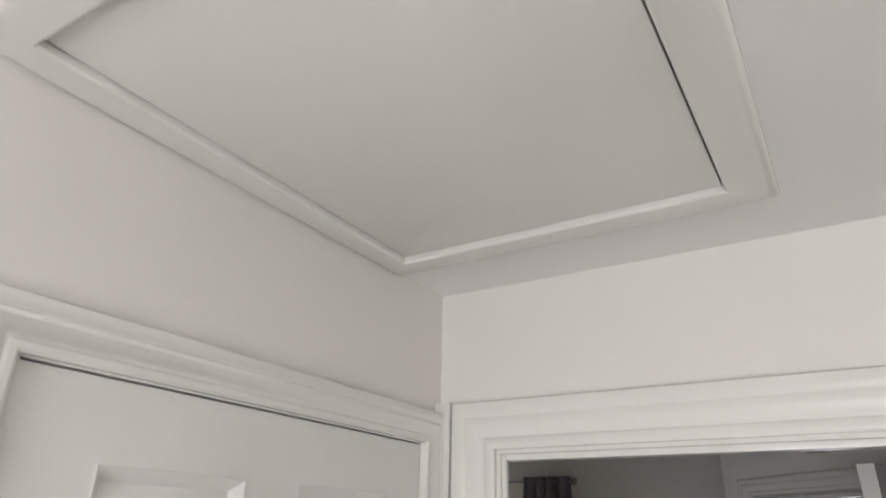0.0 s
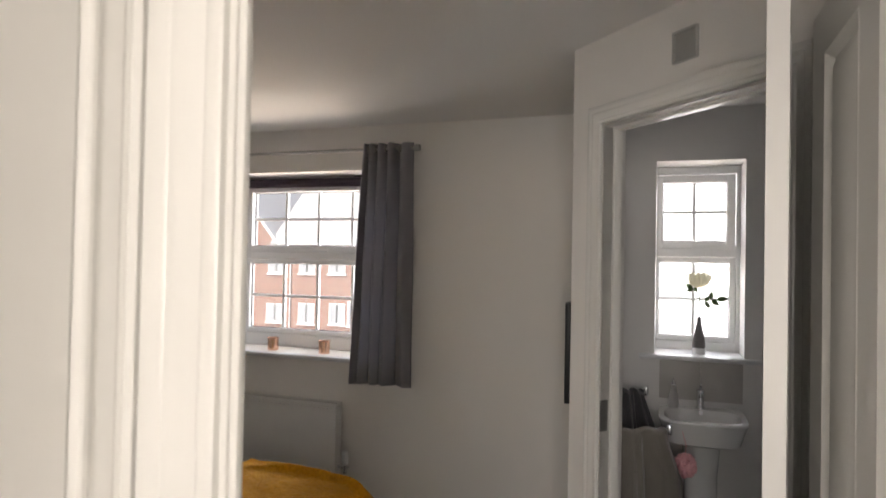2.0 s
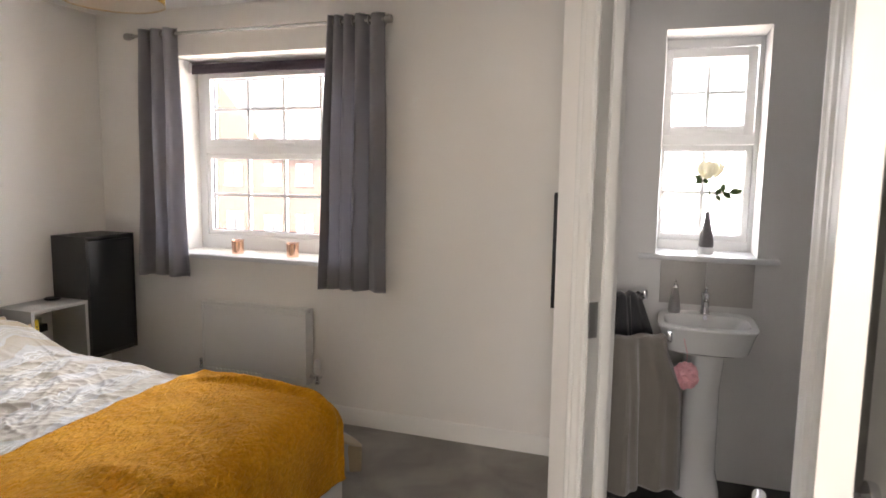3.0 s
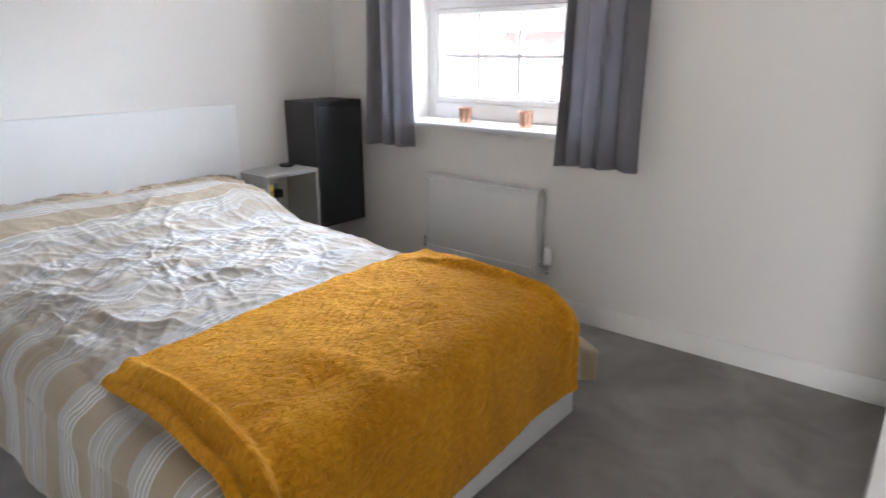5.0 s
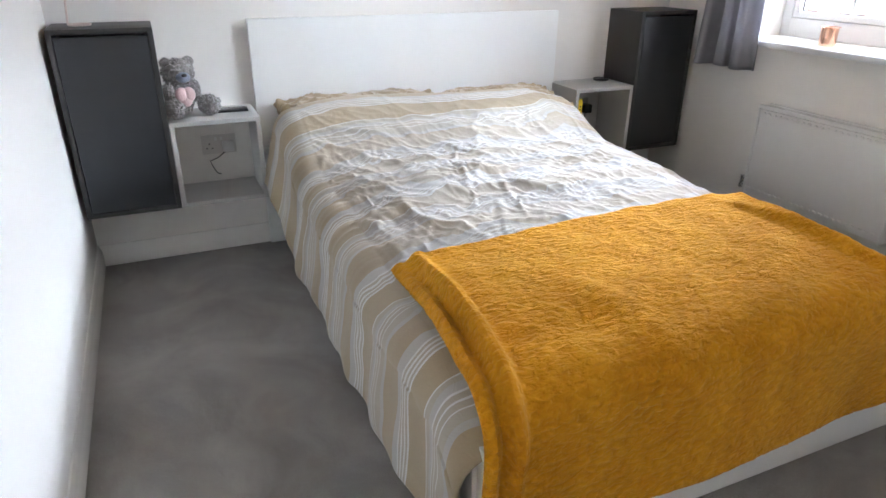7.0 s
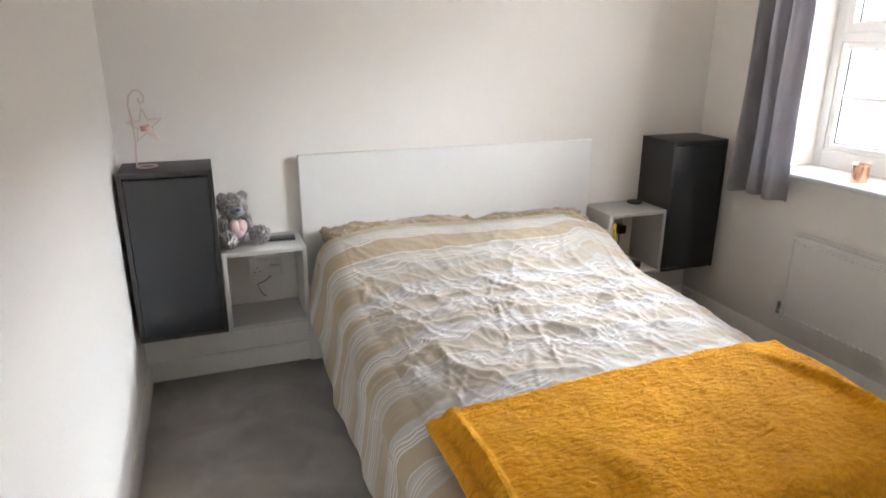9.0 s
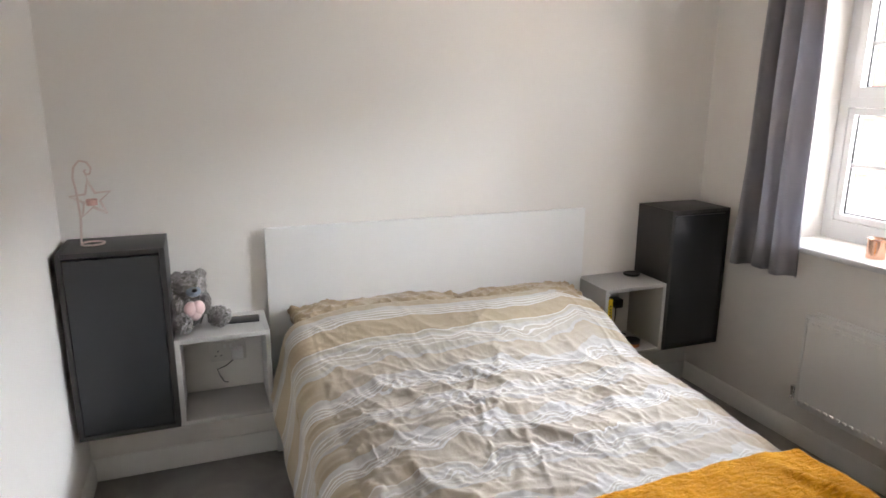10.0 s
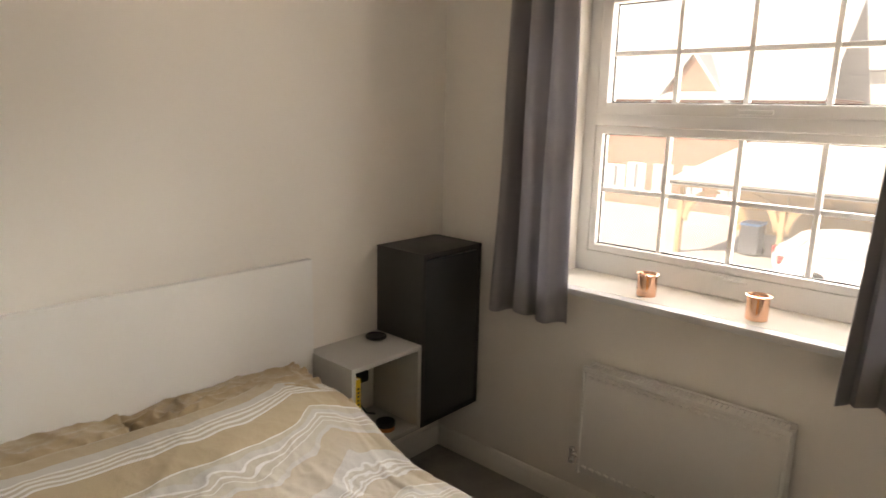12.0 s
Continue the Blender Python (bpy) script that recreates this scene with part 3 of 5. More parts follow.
part("panel", B(x0 + 0.003, x1 - 0.004, y0 + 0.002, y1 - 0.003, CZ - 0.004, CZ + 0.014, 0.002), TRIM, hatch)
# black sheet added above the hatch so its gaps read as loft darkness
structure("hatch_dark_sheet", B(HALL_X - 0.01, -0.1, 0.3, 1.2, CZ + 0.121, CZ + 0.14), BLACK)


# ---- windows ----
def window(name, x0, x1, z0, z1, zt, cols, glass, label):
    """A plastic window: fixed light below zt, top-hung sash above, glazing bars in cols columns and two rows each."""
    w = tagged(thing(name, label, "", (0, 0, 0)), kind="structure")
    f = bmesh.new()
    ya, yb, yg = OUT_Y - 0.115, OUT_Y - 0.045, OUT_Y - 0.075
    box(f, x0, x0 + 0.05, ya, yb, z0, z1, 0.004)
    box(f, x1 - 0.05, x1, ya, yb, z0, z1, 0.004)
    box(f, x0 + 0.048, x1 - 0.048, ya, yb, z1 - 0.05, z1, 0.004)
    box(f, x0 + 0.048, x1 - 0.048, ya, yb, z0, z0 + 0.086, 0.004)
    box(f, x0 + 0.048, x1 - 0.048, ya, yb, zt - 0.03, zt + 0.03, 0.004)
    part("frame", f, UPVC, w)
    for kind, sa, sb, za, zb, m in (("sash", x0 + 0.056, x1 - 0.056, zt + 0.014, z1 - 0.056, 0.044), ("fixed_light", x0 + 0.052, x1 - 0.052, z0 + 0.088, zt - 0.032, 0.030)):
        s = bmesh.new()
        yf = ya - 0.012 if kind == "sash" else ya + 0.004
        box(s, sa, sa + m, yf, yb - 0.01, za, zb, 0.005)
        box(s, sb - m, sb, yf, yb - 0.01, za, zb, 0.005)
        box(s, sa + m - 0.002, sb - m + 0.002, yf, yb - 0.01, zb - m, zb, 0.005)
        box(s, sa + m - 0.002, sb - m + 0.002, yf, yb - 0.01, za, za + m, 0.005)
        sash = part(kind, s, UPVC, w)
        ga, gb, gc, gd = sa + m, sb - m, za + m, zb - m
        gk = bmesh.new()
        for a, b, c, d in ((ga, ga + 0.004, gc, gd), (gb - 0.004, gb, gc, gd), (ga + 0.004, gb - 0.004, gc, gc + 0.004), (ga + 0.004, gb - 0.004, gd - 0.004, gd)):
            box(gk, a, b, yg - 0.014, yg - 0.005, c, d)
        part("gasket", gk, BLACK, sash)
        for i in range(1, cols):
            x = ga + (gb - ga) * i / cols
            part("glazing_bar", B(x - 0.009, x + 0.009, yg - 0.016, yg + 0.012, gc, gd, 0.003), UPVC, sash)
        zm = (gc + gd) / 2
        hb = bmesh.new()
        for i in range(cols):
            a, b = ga + (gb - ga) * i / cols + (0.0095 if i else 0), ga + (gb - ga) * (i + 1) / cols - (0.0095 if i < cols - 1 else 0)
            box(hb, a, b, yg - 0.015, yg + 0.011, zm - 0.009, zm + 0.009, 0.002)
        part("glazing_bar", hb, UPVC, sash)
        g = part("pane", B(ga, gb, yg - 0.003, yg + 0.003, gc, gd), glass, sash)
        g.visible_shadow = False
    h = bmesh.new()
    xm = (x0 + x1) / 2
    box(h, xm - 0.012, xm + 0.03, ya - 0.03, ya - 0.011, zt + 0.020, zt + 0.042, 0.004)
    box(h, xm + 0.0, xm + 0.11, ya - 0.045, ya - 0.03, zt + 0.023, zt + 0.038, 0.006)
    part("window_handle", h, WHITE_PLASTIC, w)
    return w


w1 = window("window_1", WIN[0], WIN[1], 0.921, WIN[3], 1.548, 4, GLASS, "white plastic window with glazing bars above the radiator")
v = B(-2.62, -2.16, OUT_Y - 0.145, OUT_Y - 0.1275, 1.976, 1.998, 0.004)
part("trickle_vent", v, WHITE_PLASTIC, w1)
v = bmesh.new()
box(v, -2.50, -2.455, OUT_Y - 0.14, OUT_Y - 0.117, 0.985, 1.005, 0.004)
box(v, -2.47, -2.38, OUT_Y - 0.152, OUT_Y - 0.14, 0.988, 1.0, 0.005)
part("window_handle", v, WHITE_PLASTIC, w1)
window("window_2", -0.363, 0.165, 1.022, 2.083, 1.605, 2, FROSTED, "white plastic bathroom window with frosted panes")
part_sill = B(WIN[0] - 0.035, WIN[1] + 0.035, NY - 0.045, OUT_Y - 0.117, 0.893, 0.919, 0.006)
structure("window_sill", part_sill, SILL_TILE)
structure("window_sill", B(BWIN[0] - 0.075, BWIN[1] + 0.09, NY - 0.035, NY - 0.001, BWIN[2] - 0.008, BWIN[2] + 0.017, 0.006), SILL_TILE)
structure("window_sill", B(BWIN[0], BWIN[1], NY, OUT_Y - 0.117, BWIN[2] + 0.001, BWIN[2] + 0.017), SILL_TILE)

bl = thing("roller_blind", "dark plum roller blind rolled up at the window head", "blind", (0, 0, 0))
rb = bmesh.new()
lathe(rb, [(0.001, -0.585), (0.024, -0.585), (0.024, 0.585), (0.001, 0.585)], (-2.472, 4.49, 2.036), 20, axis=Matrix.Rotation(radians(90), 3, "Y"))
part("rolled_cloth", rb, BLIND, bl)
part("bottom_bar", B(-3.055, -1.89, 4.460, 4.474, 1.996, 2.022, 0.004), BLIND, bl)
for x in (-3.0785, -1.885):
    part("bracket", B(x, x + 0.018, 4.465, 4.515, 2.005, 2.067, 0.003), WHITE_PLASTIC, bl)


# ---- curtains and rod ----
ROD_Y, ROD_Z = 4.215, 2.184
rod = thing("curtain_rod", "brushed steel curtain rod with ribbed end caps above the window", "curtain rod", (0, 0, 0))
tb = bmesh.new()
tube(tb, [(-3.262, ROD_Y, ROD_Z), (-1.66, ROD_Y, ROD_Z)], 0.0085, 12)
part("pole", tb, STEEL, rod)
for x, s in ((-3.262, -1), (-1.66, 1)):
    lb = bmesh.new()
    lathe(lb, [(0.001, 0), (0.016, 0), (0.016, 0.010), (0.012, 0.014), (0.019, 0.020), (0.022, 0.034), (0.019, 0.052), (0.001, 0.056)], (x, ROD_Y, ROD_Z), 20, axis=Matrix.Rotation(radians(90 * s), 3, "Y"))
    part("finial", lb, STEEL, rod)
    kb = bmesh.new()
    lathe(kb, [(0.001, 0), (0.022, 0), (0.022, 0.006), (0.009, 0.010), (0.008, 0.078), (0.001, 0.078)], (x - s * 0.035, NY, ROD_Z), 16, axis=Matrix.Rotation(radians(90), 3, "X"))
    part("bracket", kb, STEEL, rod)


def curtain(xa, xb, ya, yb, waves, seed, skew, label):
    """An eyelet curtain gathered in waves; xa..xb at the bottom, ya..yb at the top."""
    c = thing("curtain", label, "curtain", ((xa + xb) / 2, ROD_Y, 0.785), group="curtains at the bedroom window")
    rnd = random.Random(seed)
    ph = [rnd.uniform(0, 6.28) for _ in range(6)]
    cx, nu, nv = (xa + xb) / 2, 120, 60

    def f(i, j):
        u, h = i / nu, j / nv
        g = u ** skew
        x = (xa + (xb - xa) * g) * (1 - h) + (ya + (yb - ya) * g) * h
        z = 0.785 + 1.43 * h
        k = 2 * math.pi * waves * (u + 0.035 * math.sin(6.5 * u + ph[5]) * math.sin(math.pi * u))
        amp = (0.038 + 0.014 * (1 - 0.6 * h) * math.sin(7 * u + ph[0])) * (1.1 - 0.75 * u ** 3)
        y = amp * math.sin(k + 0.35 * (1 - h) * math.sin(2.2 * h + ph[1])) + 0.012 * (1 - h) * math.sin(k * 0.5 + ph[2] + 2 * h) + 0.004 * math.sin(9 * h + 5 * u + ph[3])
        x += (0.012 - 0.006 * u) * math.cos(k) + 0.008 * (1 - h) * math.sin(2 * k + ph[4] + h)
        return (x - cx, y, z - 0.785)

    bm = grid(bmesh.new(), f, nu, nv)
    cl = part("cloth", bm, CURTAIN, c)
    s = cl.modifiers.new("thick", "SOLIDIFY")
    s.thickness = 0.0035
    for n in range(int(waves * 2)):
        u = (n + 0.5) / (waves * 2)
        x = ya + (yb - ya) * u ** skew - cx
        rg = bmesh.new()
        lathe(rg, [(0.014, -0.003), (0.022, -0.003), (0.023, 0.0), (0.022, 0.003), (0.014, 0.003)], (x, 0, ROD_Z - 0.785), 18, axis=Matrix.Rotation(radians(90), 3, "Y"))
        part("eyelet", rg, STEEL, c)
    return c


curtain(-3.250, -2.905, -3.200, -2.93, 3.5, 3, 1.4, "grey eyelet curtain drawn back beside the tall wall cabinet")
curtain(-2.015, -1.640, -1.952, -1.650, 5.0, 8, 2.0, "grey eyelet curtain drawn back beside the bare bedroom wall")


# ---- radiator ----
RX0, RX1, RZ0, RZ1 = -2.822, -2.115, 0.216, 0.649
rad = thing("radiator", "white panel radiator under the bedroom window", "radiator", ((RX0 + RX1) / 2, 4.25, 0))
rx = (RX1 - RX0) / 2
pb = bmesh.new()
box(pb, -rx + 0.012, rx - 0.012, -0.040, -0.028, RZ0 + 0.006, RZ1 - 0.02, 0.005)
n = 22
for i in range(n):
    x = -rx + 0.035 + (2 * rx - 0.07) * i / (n - 1)
    box(pb, x - 0.009, x + 0.009, -0.0480, -0.039, RZ0 + 0.03, RZ0 + 0.040, 0.003)
    box(pb, x - 0.009, x + 0.009, -0.0480, -0.039, RZ1 - 0.040, RZ1 - 0.030, 0.003)
part("front_panel", pb, RAD, rad)
part("back_panel", B(-rx + 0.012, rx - 0.012, 0.018, 0.030, RZ0 + 0.006, RZ1 - 0.02, 0.005), RAD, rad)
fin = bmesh.new()
for i in range(30):
    x = -rx + 0.03 + (2 * rx - 0.06) * i / 29
    box(fin, x - 0.001, x + 0.001, -0.028, 0.018, RZ0 + 0.04, RZ1 - 0.04)
part("convector_fins", fin, RAD, rad, kind="stuff")
tg = bmesh.new()
box(tg, -rx, rx, -0.044, -0.026, RZ1 - 0.018, RZ1, 0.004)
box(tg, -rx, rx, 0.016, 0.034, RZ1 - 0.018, RZ1, 0.004)
for i in range(40):
    x = -rx + 0.02 + (2 * rx - 0.04) * i / 39
    box(tg, x - 0.0065, x + 0.0065, -0.026, 0.016, RZ1 - 0.008, RZ1 - 0.004)
part("top_grille", tg, RAD, rad)
for s in (-1, 1):
    a, b = sorted((s * rx, s * (rx - 0.012)))
    part("side_cover", B(a, b, -0.044, 0.034, RZ0, RZ1 - 0.0185, 0.004), RAD, rad)
for s in (-1, 1):
    vb = bmesh.new()
    x = s * (rx + 0.045)
    tube(vb, [(s * (rx - 0.004), 0, 0.262), (x, 0, 0.262)], 0.010, 12)
    lathe(vb, [(0.001, 0.225), (0.014, 0.225), (0.014, 0.240), (0.011, 0.243), (0.011, 0.272), (0.001, 0.273)], (x, 0, 0), 16)
    tube(vb, [(x, 0, 0.250), (x, 0.0465, 0.250)], 0.0065, 12)
    part("valve", vb, CHROME, rad)
    cb = bmesh.new()
    if s < 0:
        lathe(cb, [(0.001, 0.2735), (0.012, 0.2735), (0.012, 0.286), (0.001, 0.288)], (x, 0, 0), 16)
        part("valve_cap", cb, CHROME, rad)
    else:
        lathe(cb, [(0.001, 0.283), (0.018, 0.283), (0.021, 0.295), (0.020, 0.35), (0.015, 0.36), (0.001, 0.362)], (x, 0, 0), 20)
        part("thermostat_head", cb, WHITE_PLASTIC, rad, "white ribbed thermostat head")
for s in (-1, 1):
    part("wall_bracket", B(s * 0.22 - 0.015, s * 0.22 + 0.015, 0.0305, 0.0465, RZ0 + 0.03, RZ1 - 0.05), RAD, rad)


# ---- wall cabinets and cubes ----
def panels(c, w, h, d, t, mat):
    """Two sides, top and bottom of a box open to the front."""
    part("side_panel", B(0.0, d, 0, t, 0, h, 0.0012), mat, c)
    part("side_panel", B(0.0, d, w - t, w, 0, h, 0.0012), mat, c)
    part("top_panel", B(0.0, d, t, w - t, h - t, h, 0.0012), mat, c)
    part("bottom_panel", B(0.0, d, t, w - t, 0, t, 0.0012), mat, c)


def tall_cabinet(y0, label, hinge):
    c = thing("wall_cabinet", label, "cabinet", (WX, y0, 0.313), group="tall wall cabinets by the bed")
    w, h, d, t = 0.35, 0.712, 0.262, 0.018
    panels(c, w, h, d, t, ANTHRACITE)
    part("back_panel", B(0.0, 0.006, t + 0.0002, w - t - 0.0002, t + 0.0002, h - t - 0.0002), ANTHRACITE, c)
    part("door", B(d - 0.020, d - 0.002, t + 0.003, w - t - 0.003, t + 0.003, h - t - 0.009, 0.0015), ANTHRACITE_DOOR, c, "smooth dark grey push-open door")
    return c


def cube(y0, label):
    c = thing("wall_cube", label, "open shelf cube", (WX, y0, 0.313), group="open cubes by the bed")
    w, h, d, t = 0.35, 0.352, 0.262, 0.018
    panels(c, w, h, d, t, CUBE)
    part("back_rail", B(0.0, 0.012, t, w - t, h - t - 0.05, h - t), CUBE, c)
    return c


tall_cabinet(1.300, "tall dark grey wall cabinet below a wire star candle holder", 1)
tall_cabinet(3.905, "tall dark grey wall cabinet in the corner by the window", 0)
cube(1.652, "light grey open wall cube, plush bear on its top")
cube(3.553, "light grey open wall cube holding books and a round tin")
CUBE_TOP = 0.665


# ---- bed ----
BX0, BX1, BY0, BY1 = -3.60, -1.508, 2.025, 3.495
bed = thing("bed", "white double bed with a plain high headboard", "bed", (0, 0, 0))
part("headboard", B(-3.612, -3.585, 2.022, 3.56, 0.0, 1.024, 0.002), BOARD, bed)
part("side_rail", B(-3.584, -1.5345, 2.098, 2.123, 0.09, 0.36, 0.002), BOARD, bed)
part("side_rail", B(-3.584, -1.534, 3.465, 3.49, 0.09, 0.36, 0.002), BOARD, bed)
part("footboard", B(-1.534, -1.509, 2.108, 3.497, 0.012, 0.38, 0.002), BOARD, bed)
for y in (2.13, 3.42):
    part("foot", B(-1.60, -1.54, y, y + 0.04, 0.0, 0.10), BOARD, bed)
part("slat_base", B(-3.58, -1.536, 2.124, 3.463, 0.24, 0.27), BOARD, bed)
mt = B(-3.575, -1.56, 2.125, 3.435, 0.271, 0.45, 0.05)
solo("mattress", mt, MATTRESS, "white sprung mattress under the striped duvet", "mattress")


def lump(x, y, s, seed=0.0):
    return noise.noise(Vector((x * s + seed, y * s - seed, seed * 0.7)))


def crease(x, y, s, seed=0.0):
    return 1 - abs(noise.noise(Vector((x * s + seed, y * s + seed, seed)))) * 2.2


def ridge(x, y, s, seed, turn, long, sharp=3.6):
    """Thin raised folds that run along turn degrees, long times longer than wide."""
    c, n = math.cos(radians(turn)), math.sin(radians(turn))
    wx, wy = x + 0.10 * lump(x, y, 3.1, seed), y + 0.10 * lump(y, x, 2.7, seed + 3)
    a, b = (wx * c + wy * n) * s / long, (-wx * n + wy * c) * s
    v = max(0.0, 1 - abs(noise.noise(Vector((a, b, seed * 1.7)))) * sharp)
    k = 0.5 + 0.5 * noise.noise(Vector((x * 4 + seed, y * 4, 2.2)))
    return v ** 1.6 * max(0.0, k)


def bed_top(x, y):
    """Height of the duvet's top over the bed."""
    z = 0.555 + 0.020 * lump(x, y, 2.2, 4.0)
    head = max(0.0, min(1.0, (-2.88 - x) / 0.45))
    z += 0.142 * head * head * (3 - 2 * head)
    z -= 0.045 * max(0.0, min(1.0, (x + 2.7) / 0.6))
    foot = max(0.0, min(1.0, (x + 1.85) / 0.35))
    z -= 0.030 * foot * foot
    edge = max(0.0, (x + 1.64) / 0.12)
    z -= 0.060 * edge * edge
    mid = math.exp(-((x + 2.62) / 0.47) ** 4) * (0.45 + 0.55 * max(0.0, min(1.0, (3.30 - y) / 0.35)))
    k = 0.20 + 0.62 * mid
    wx, wy = x + 0.05 * lump(x, y, 5.0, 31.0), y + 0.05 * lump(y, x, 5.0, 37.0)
    z += k * (0.024 * ridge(wx, wy, 4.2, 2.0, 65, 2.6) + 0.020 * ridge(wx, wy, 6.0, 5.0, 110, 2.8) + 0.019 * ridge(wx, wy, 7.5, 9.0, 20, 2.4))
    f = 0.10 + 0.52 * mid
    z += f * (0.016 * ridge(wx, wy, 10.0, 12.0, 80, 3.0, 4.2) + 0.014 * ridge(wx, wy, 13.0, 15.0, 140, 2.6, 4.4) + 0.012 * ridge(wx, wy, 15.0, 17.0, 35, 2.6, 4.6) + 0.009 * ridge(wx, wy, 21.0, 23.0, 100, 2.8, 4.6) + 0.007 * ridge(wx, wy, 27.0, 29.0, 5, 2.4, 4.6))
    z += 0.010 * k * lump(x, y, 7.0, 21.0)
    return z


TOP_L, TOP_R = 2.075, 3.485


def duvet_point(x, v):
    """v: metres across the duvet from its middle line; it falls over both sides."""
    half = (TOP_R - TOP_L) / 2
    cy = (TOP_R + TOP_L) / 2
    r = 0.09
    side = -1 if v < 0 else 1
    a = abs(v)
    flat = half - r + 0.02
    brim = 0.026 + 0.032 * max(0.0, min(1.0, (x + 3.05) / 0.35))
    slim = 0.022 * max(0.0, min(1.0, (-2.3 - x) / 0.7)) if side > 0 else 0.0
    t = max(0.0, min(1.0, (x + 3.35) / 1.85))
    if a <= flat:
        y, z = cy + side * a, bed_top(x, cy + side * a) - (brim if side < 0 else 0.045) * (a / flat) ** 5
        y -= slim * (a / flat) ** 2
        return (x, y, z)
    z1 = bed_top(x, cy + side * flat) - (brim if side < 0 else 0.045)
    cy -= slim
    arc = a - flat
    if arc < r * 1.5708:
        an = arc / r
        return (x, cy + side * (flat + r * math.sin(an)), z1 - r * (1 - math.cos(an)))
    down = arc - r * 1.5708
    fold = 0.007 * math.sin(x * 13 + 2.4 * lump(x, down, 3, 5)) * min(1, down / 0.15) + 0.005 * math.sin(x * 31 + 4 * down)
    flare = (0.058 - 0.055 * t if side < 0 else 0.006 + 0.030 * t + 0.17 * max(0, t - 0.86) / 0.14) * min(1.0, down / (0.22 if side < 0 else 0.10)) ** 1.2
    x += 0.034 * max(0.0, (t - 0.94) / 0.06) * min(1.0, down / 0.05) if side < 0 else 0.0
    return (x, cy + side * (flat + r + flare + fold), z1 - r - down)


nu, nv = 330, 360
HALF = 1.065


def duvet_f(i, j):
    u, v = i / nu, (j / nv * 2 - 1) * HALF
    x0 = -3.425 + 0.02 * lump(v, 0, 3, 9) - 0.03 * min(1, abs(v) / 0.7) ** 8 * -1
    x0 -= 0.085 * max(0.0, min(1.0, (v - 0.30) / 0.25)) ** 2
    x = x0 + (-1.515 - x0) * u
    t = u
    lim = 0.99 + 0.075 * t
    v = max(-lim, min(lim, v * lim / HALF))
    x2, y, z = duvet_point(x, v)
    if u < 0.02:
        z -= 0.02 * (1 - u / 0.02)
    return (x2, y, max(z, 0.06))


db = grid(bmesh.new(), duvet_f, nu, nv, lambda i, j: (-3.35 + 1.85 * i / nu + 0.015 * lump(i * 0.05, j * 0.04, 1.5), (j / nv * 2 - 1) * HALF))
dv = solo("duvet", db, DUVET, "crumpled duvet in beige, white and grey woven stripes on the bed", "duvet")
sm = dv.modifiers.new("thick", "SOLIDIFY")
sm.thickness, sm.offset = 0.012, 0


def pillow(y0, y1, seed, label):
    cy, hw, hl = (y0 + y1) / 2, (y1 - y0) / 2, 0.215

    def f(top):
        def g(i, j):
            a, b = i / 70 * 2 - 1, j / 110 * 2 - 1
            k = max(0.0, (1 - abs(a) ** 3.2)) ** 0.5 * max(0.0, (1 - abs(b) ** 4.5)) ** 0.5
            wr = (0.004 * crease(a * 0.8 + b * 1.5, a, 3.2, seed) + 0.016 * ridge(a * hl, b * hw, 9.0, seed + 2, 70, 2.2) + 0.013 * ridge(a * hl, b * hw, 14.0, seed + 5, 25, 2.2) + 0.012 * ridge(a * hl, b * hw, 18.0, seed + 7, 115, 2.2)) * k ** 0.5
            frill = max(0.0, (abs(b) - 0.86) / 0.14)
            pin = 1 - 0.05 * (1 - abs(a)) * (abs(b) ** 6) - 0.0
            x, y = a * hl * (1 - 0.04 * b * b), b * hw * pin
            tilt = -x * 0.14 + frill * (0.022 + 0.010 * (math.sin(31 * a + seed) + math.sin(17 * a + 3 * b)))
            return (x, y, tilt + (0.072 * k + wr if top else -0.045 * k))
        return g

    bm = bmesh.new()
    grid(bm, f(True), 70, 110, lambda i, j: (j * 0.013, i * 0.011))
    lo = bmesh.new()
    grid(lo, f(False), 70, 110, lambda i, j: (j * 0.013, i * 0.011))
    me = bpy.data.meshes.new("tmp")
    lo.to_mesh(me)
    lo.free()
    bm.from_mesh(me)
    bpy.data.meshes.remove(me)
    bmesh.ops.remove_doubles(bm, verts=bm.verts, dist=0.0008)
    return solo("pillow", bm, PILLOWCASE, label, "pillow", (-3.378, cy, 0.612 if cy < 3 else 0.597), 0, "pillows at the headboard")


pillow(2.095, 2.848, 1.0, "beige striped pillow at the headboard, by the bear's shelf")
pillow(2.838, 3.462, 5.0, "beige striped pillow at the headboard, by the book shelf")


# ---- throw ----
def smooth_top(x, y):
    return sum(bed_top(x + a, y + b) for a in (-0.05, 0, 0.05) for b in (-0.05, 0, 0.05)) / 9 + 0.004


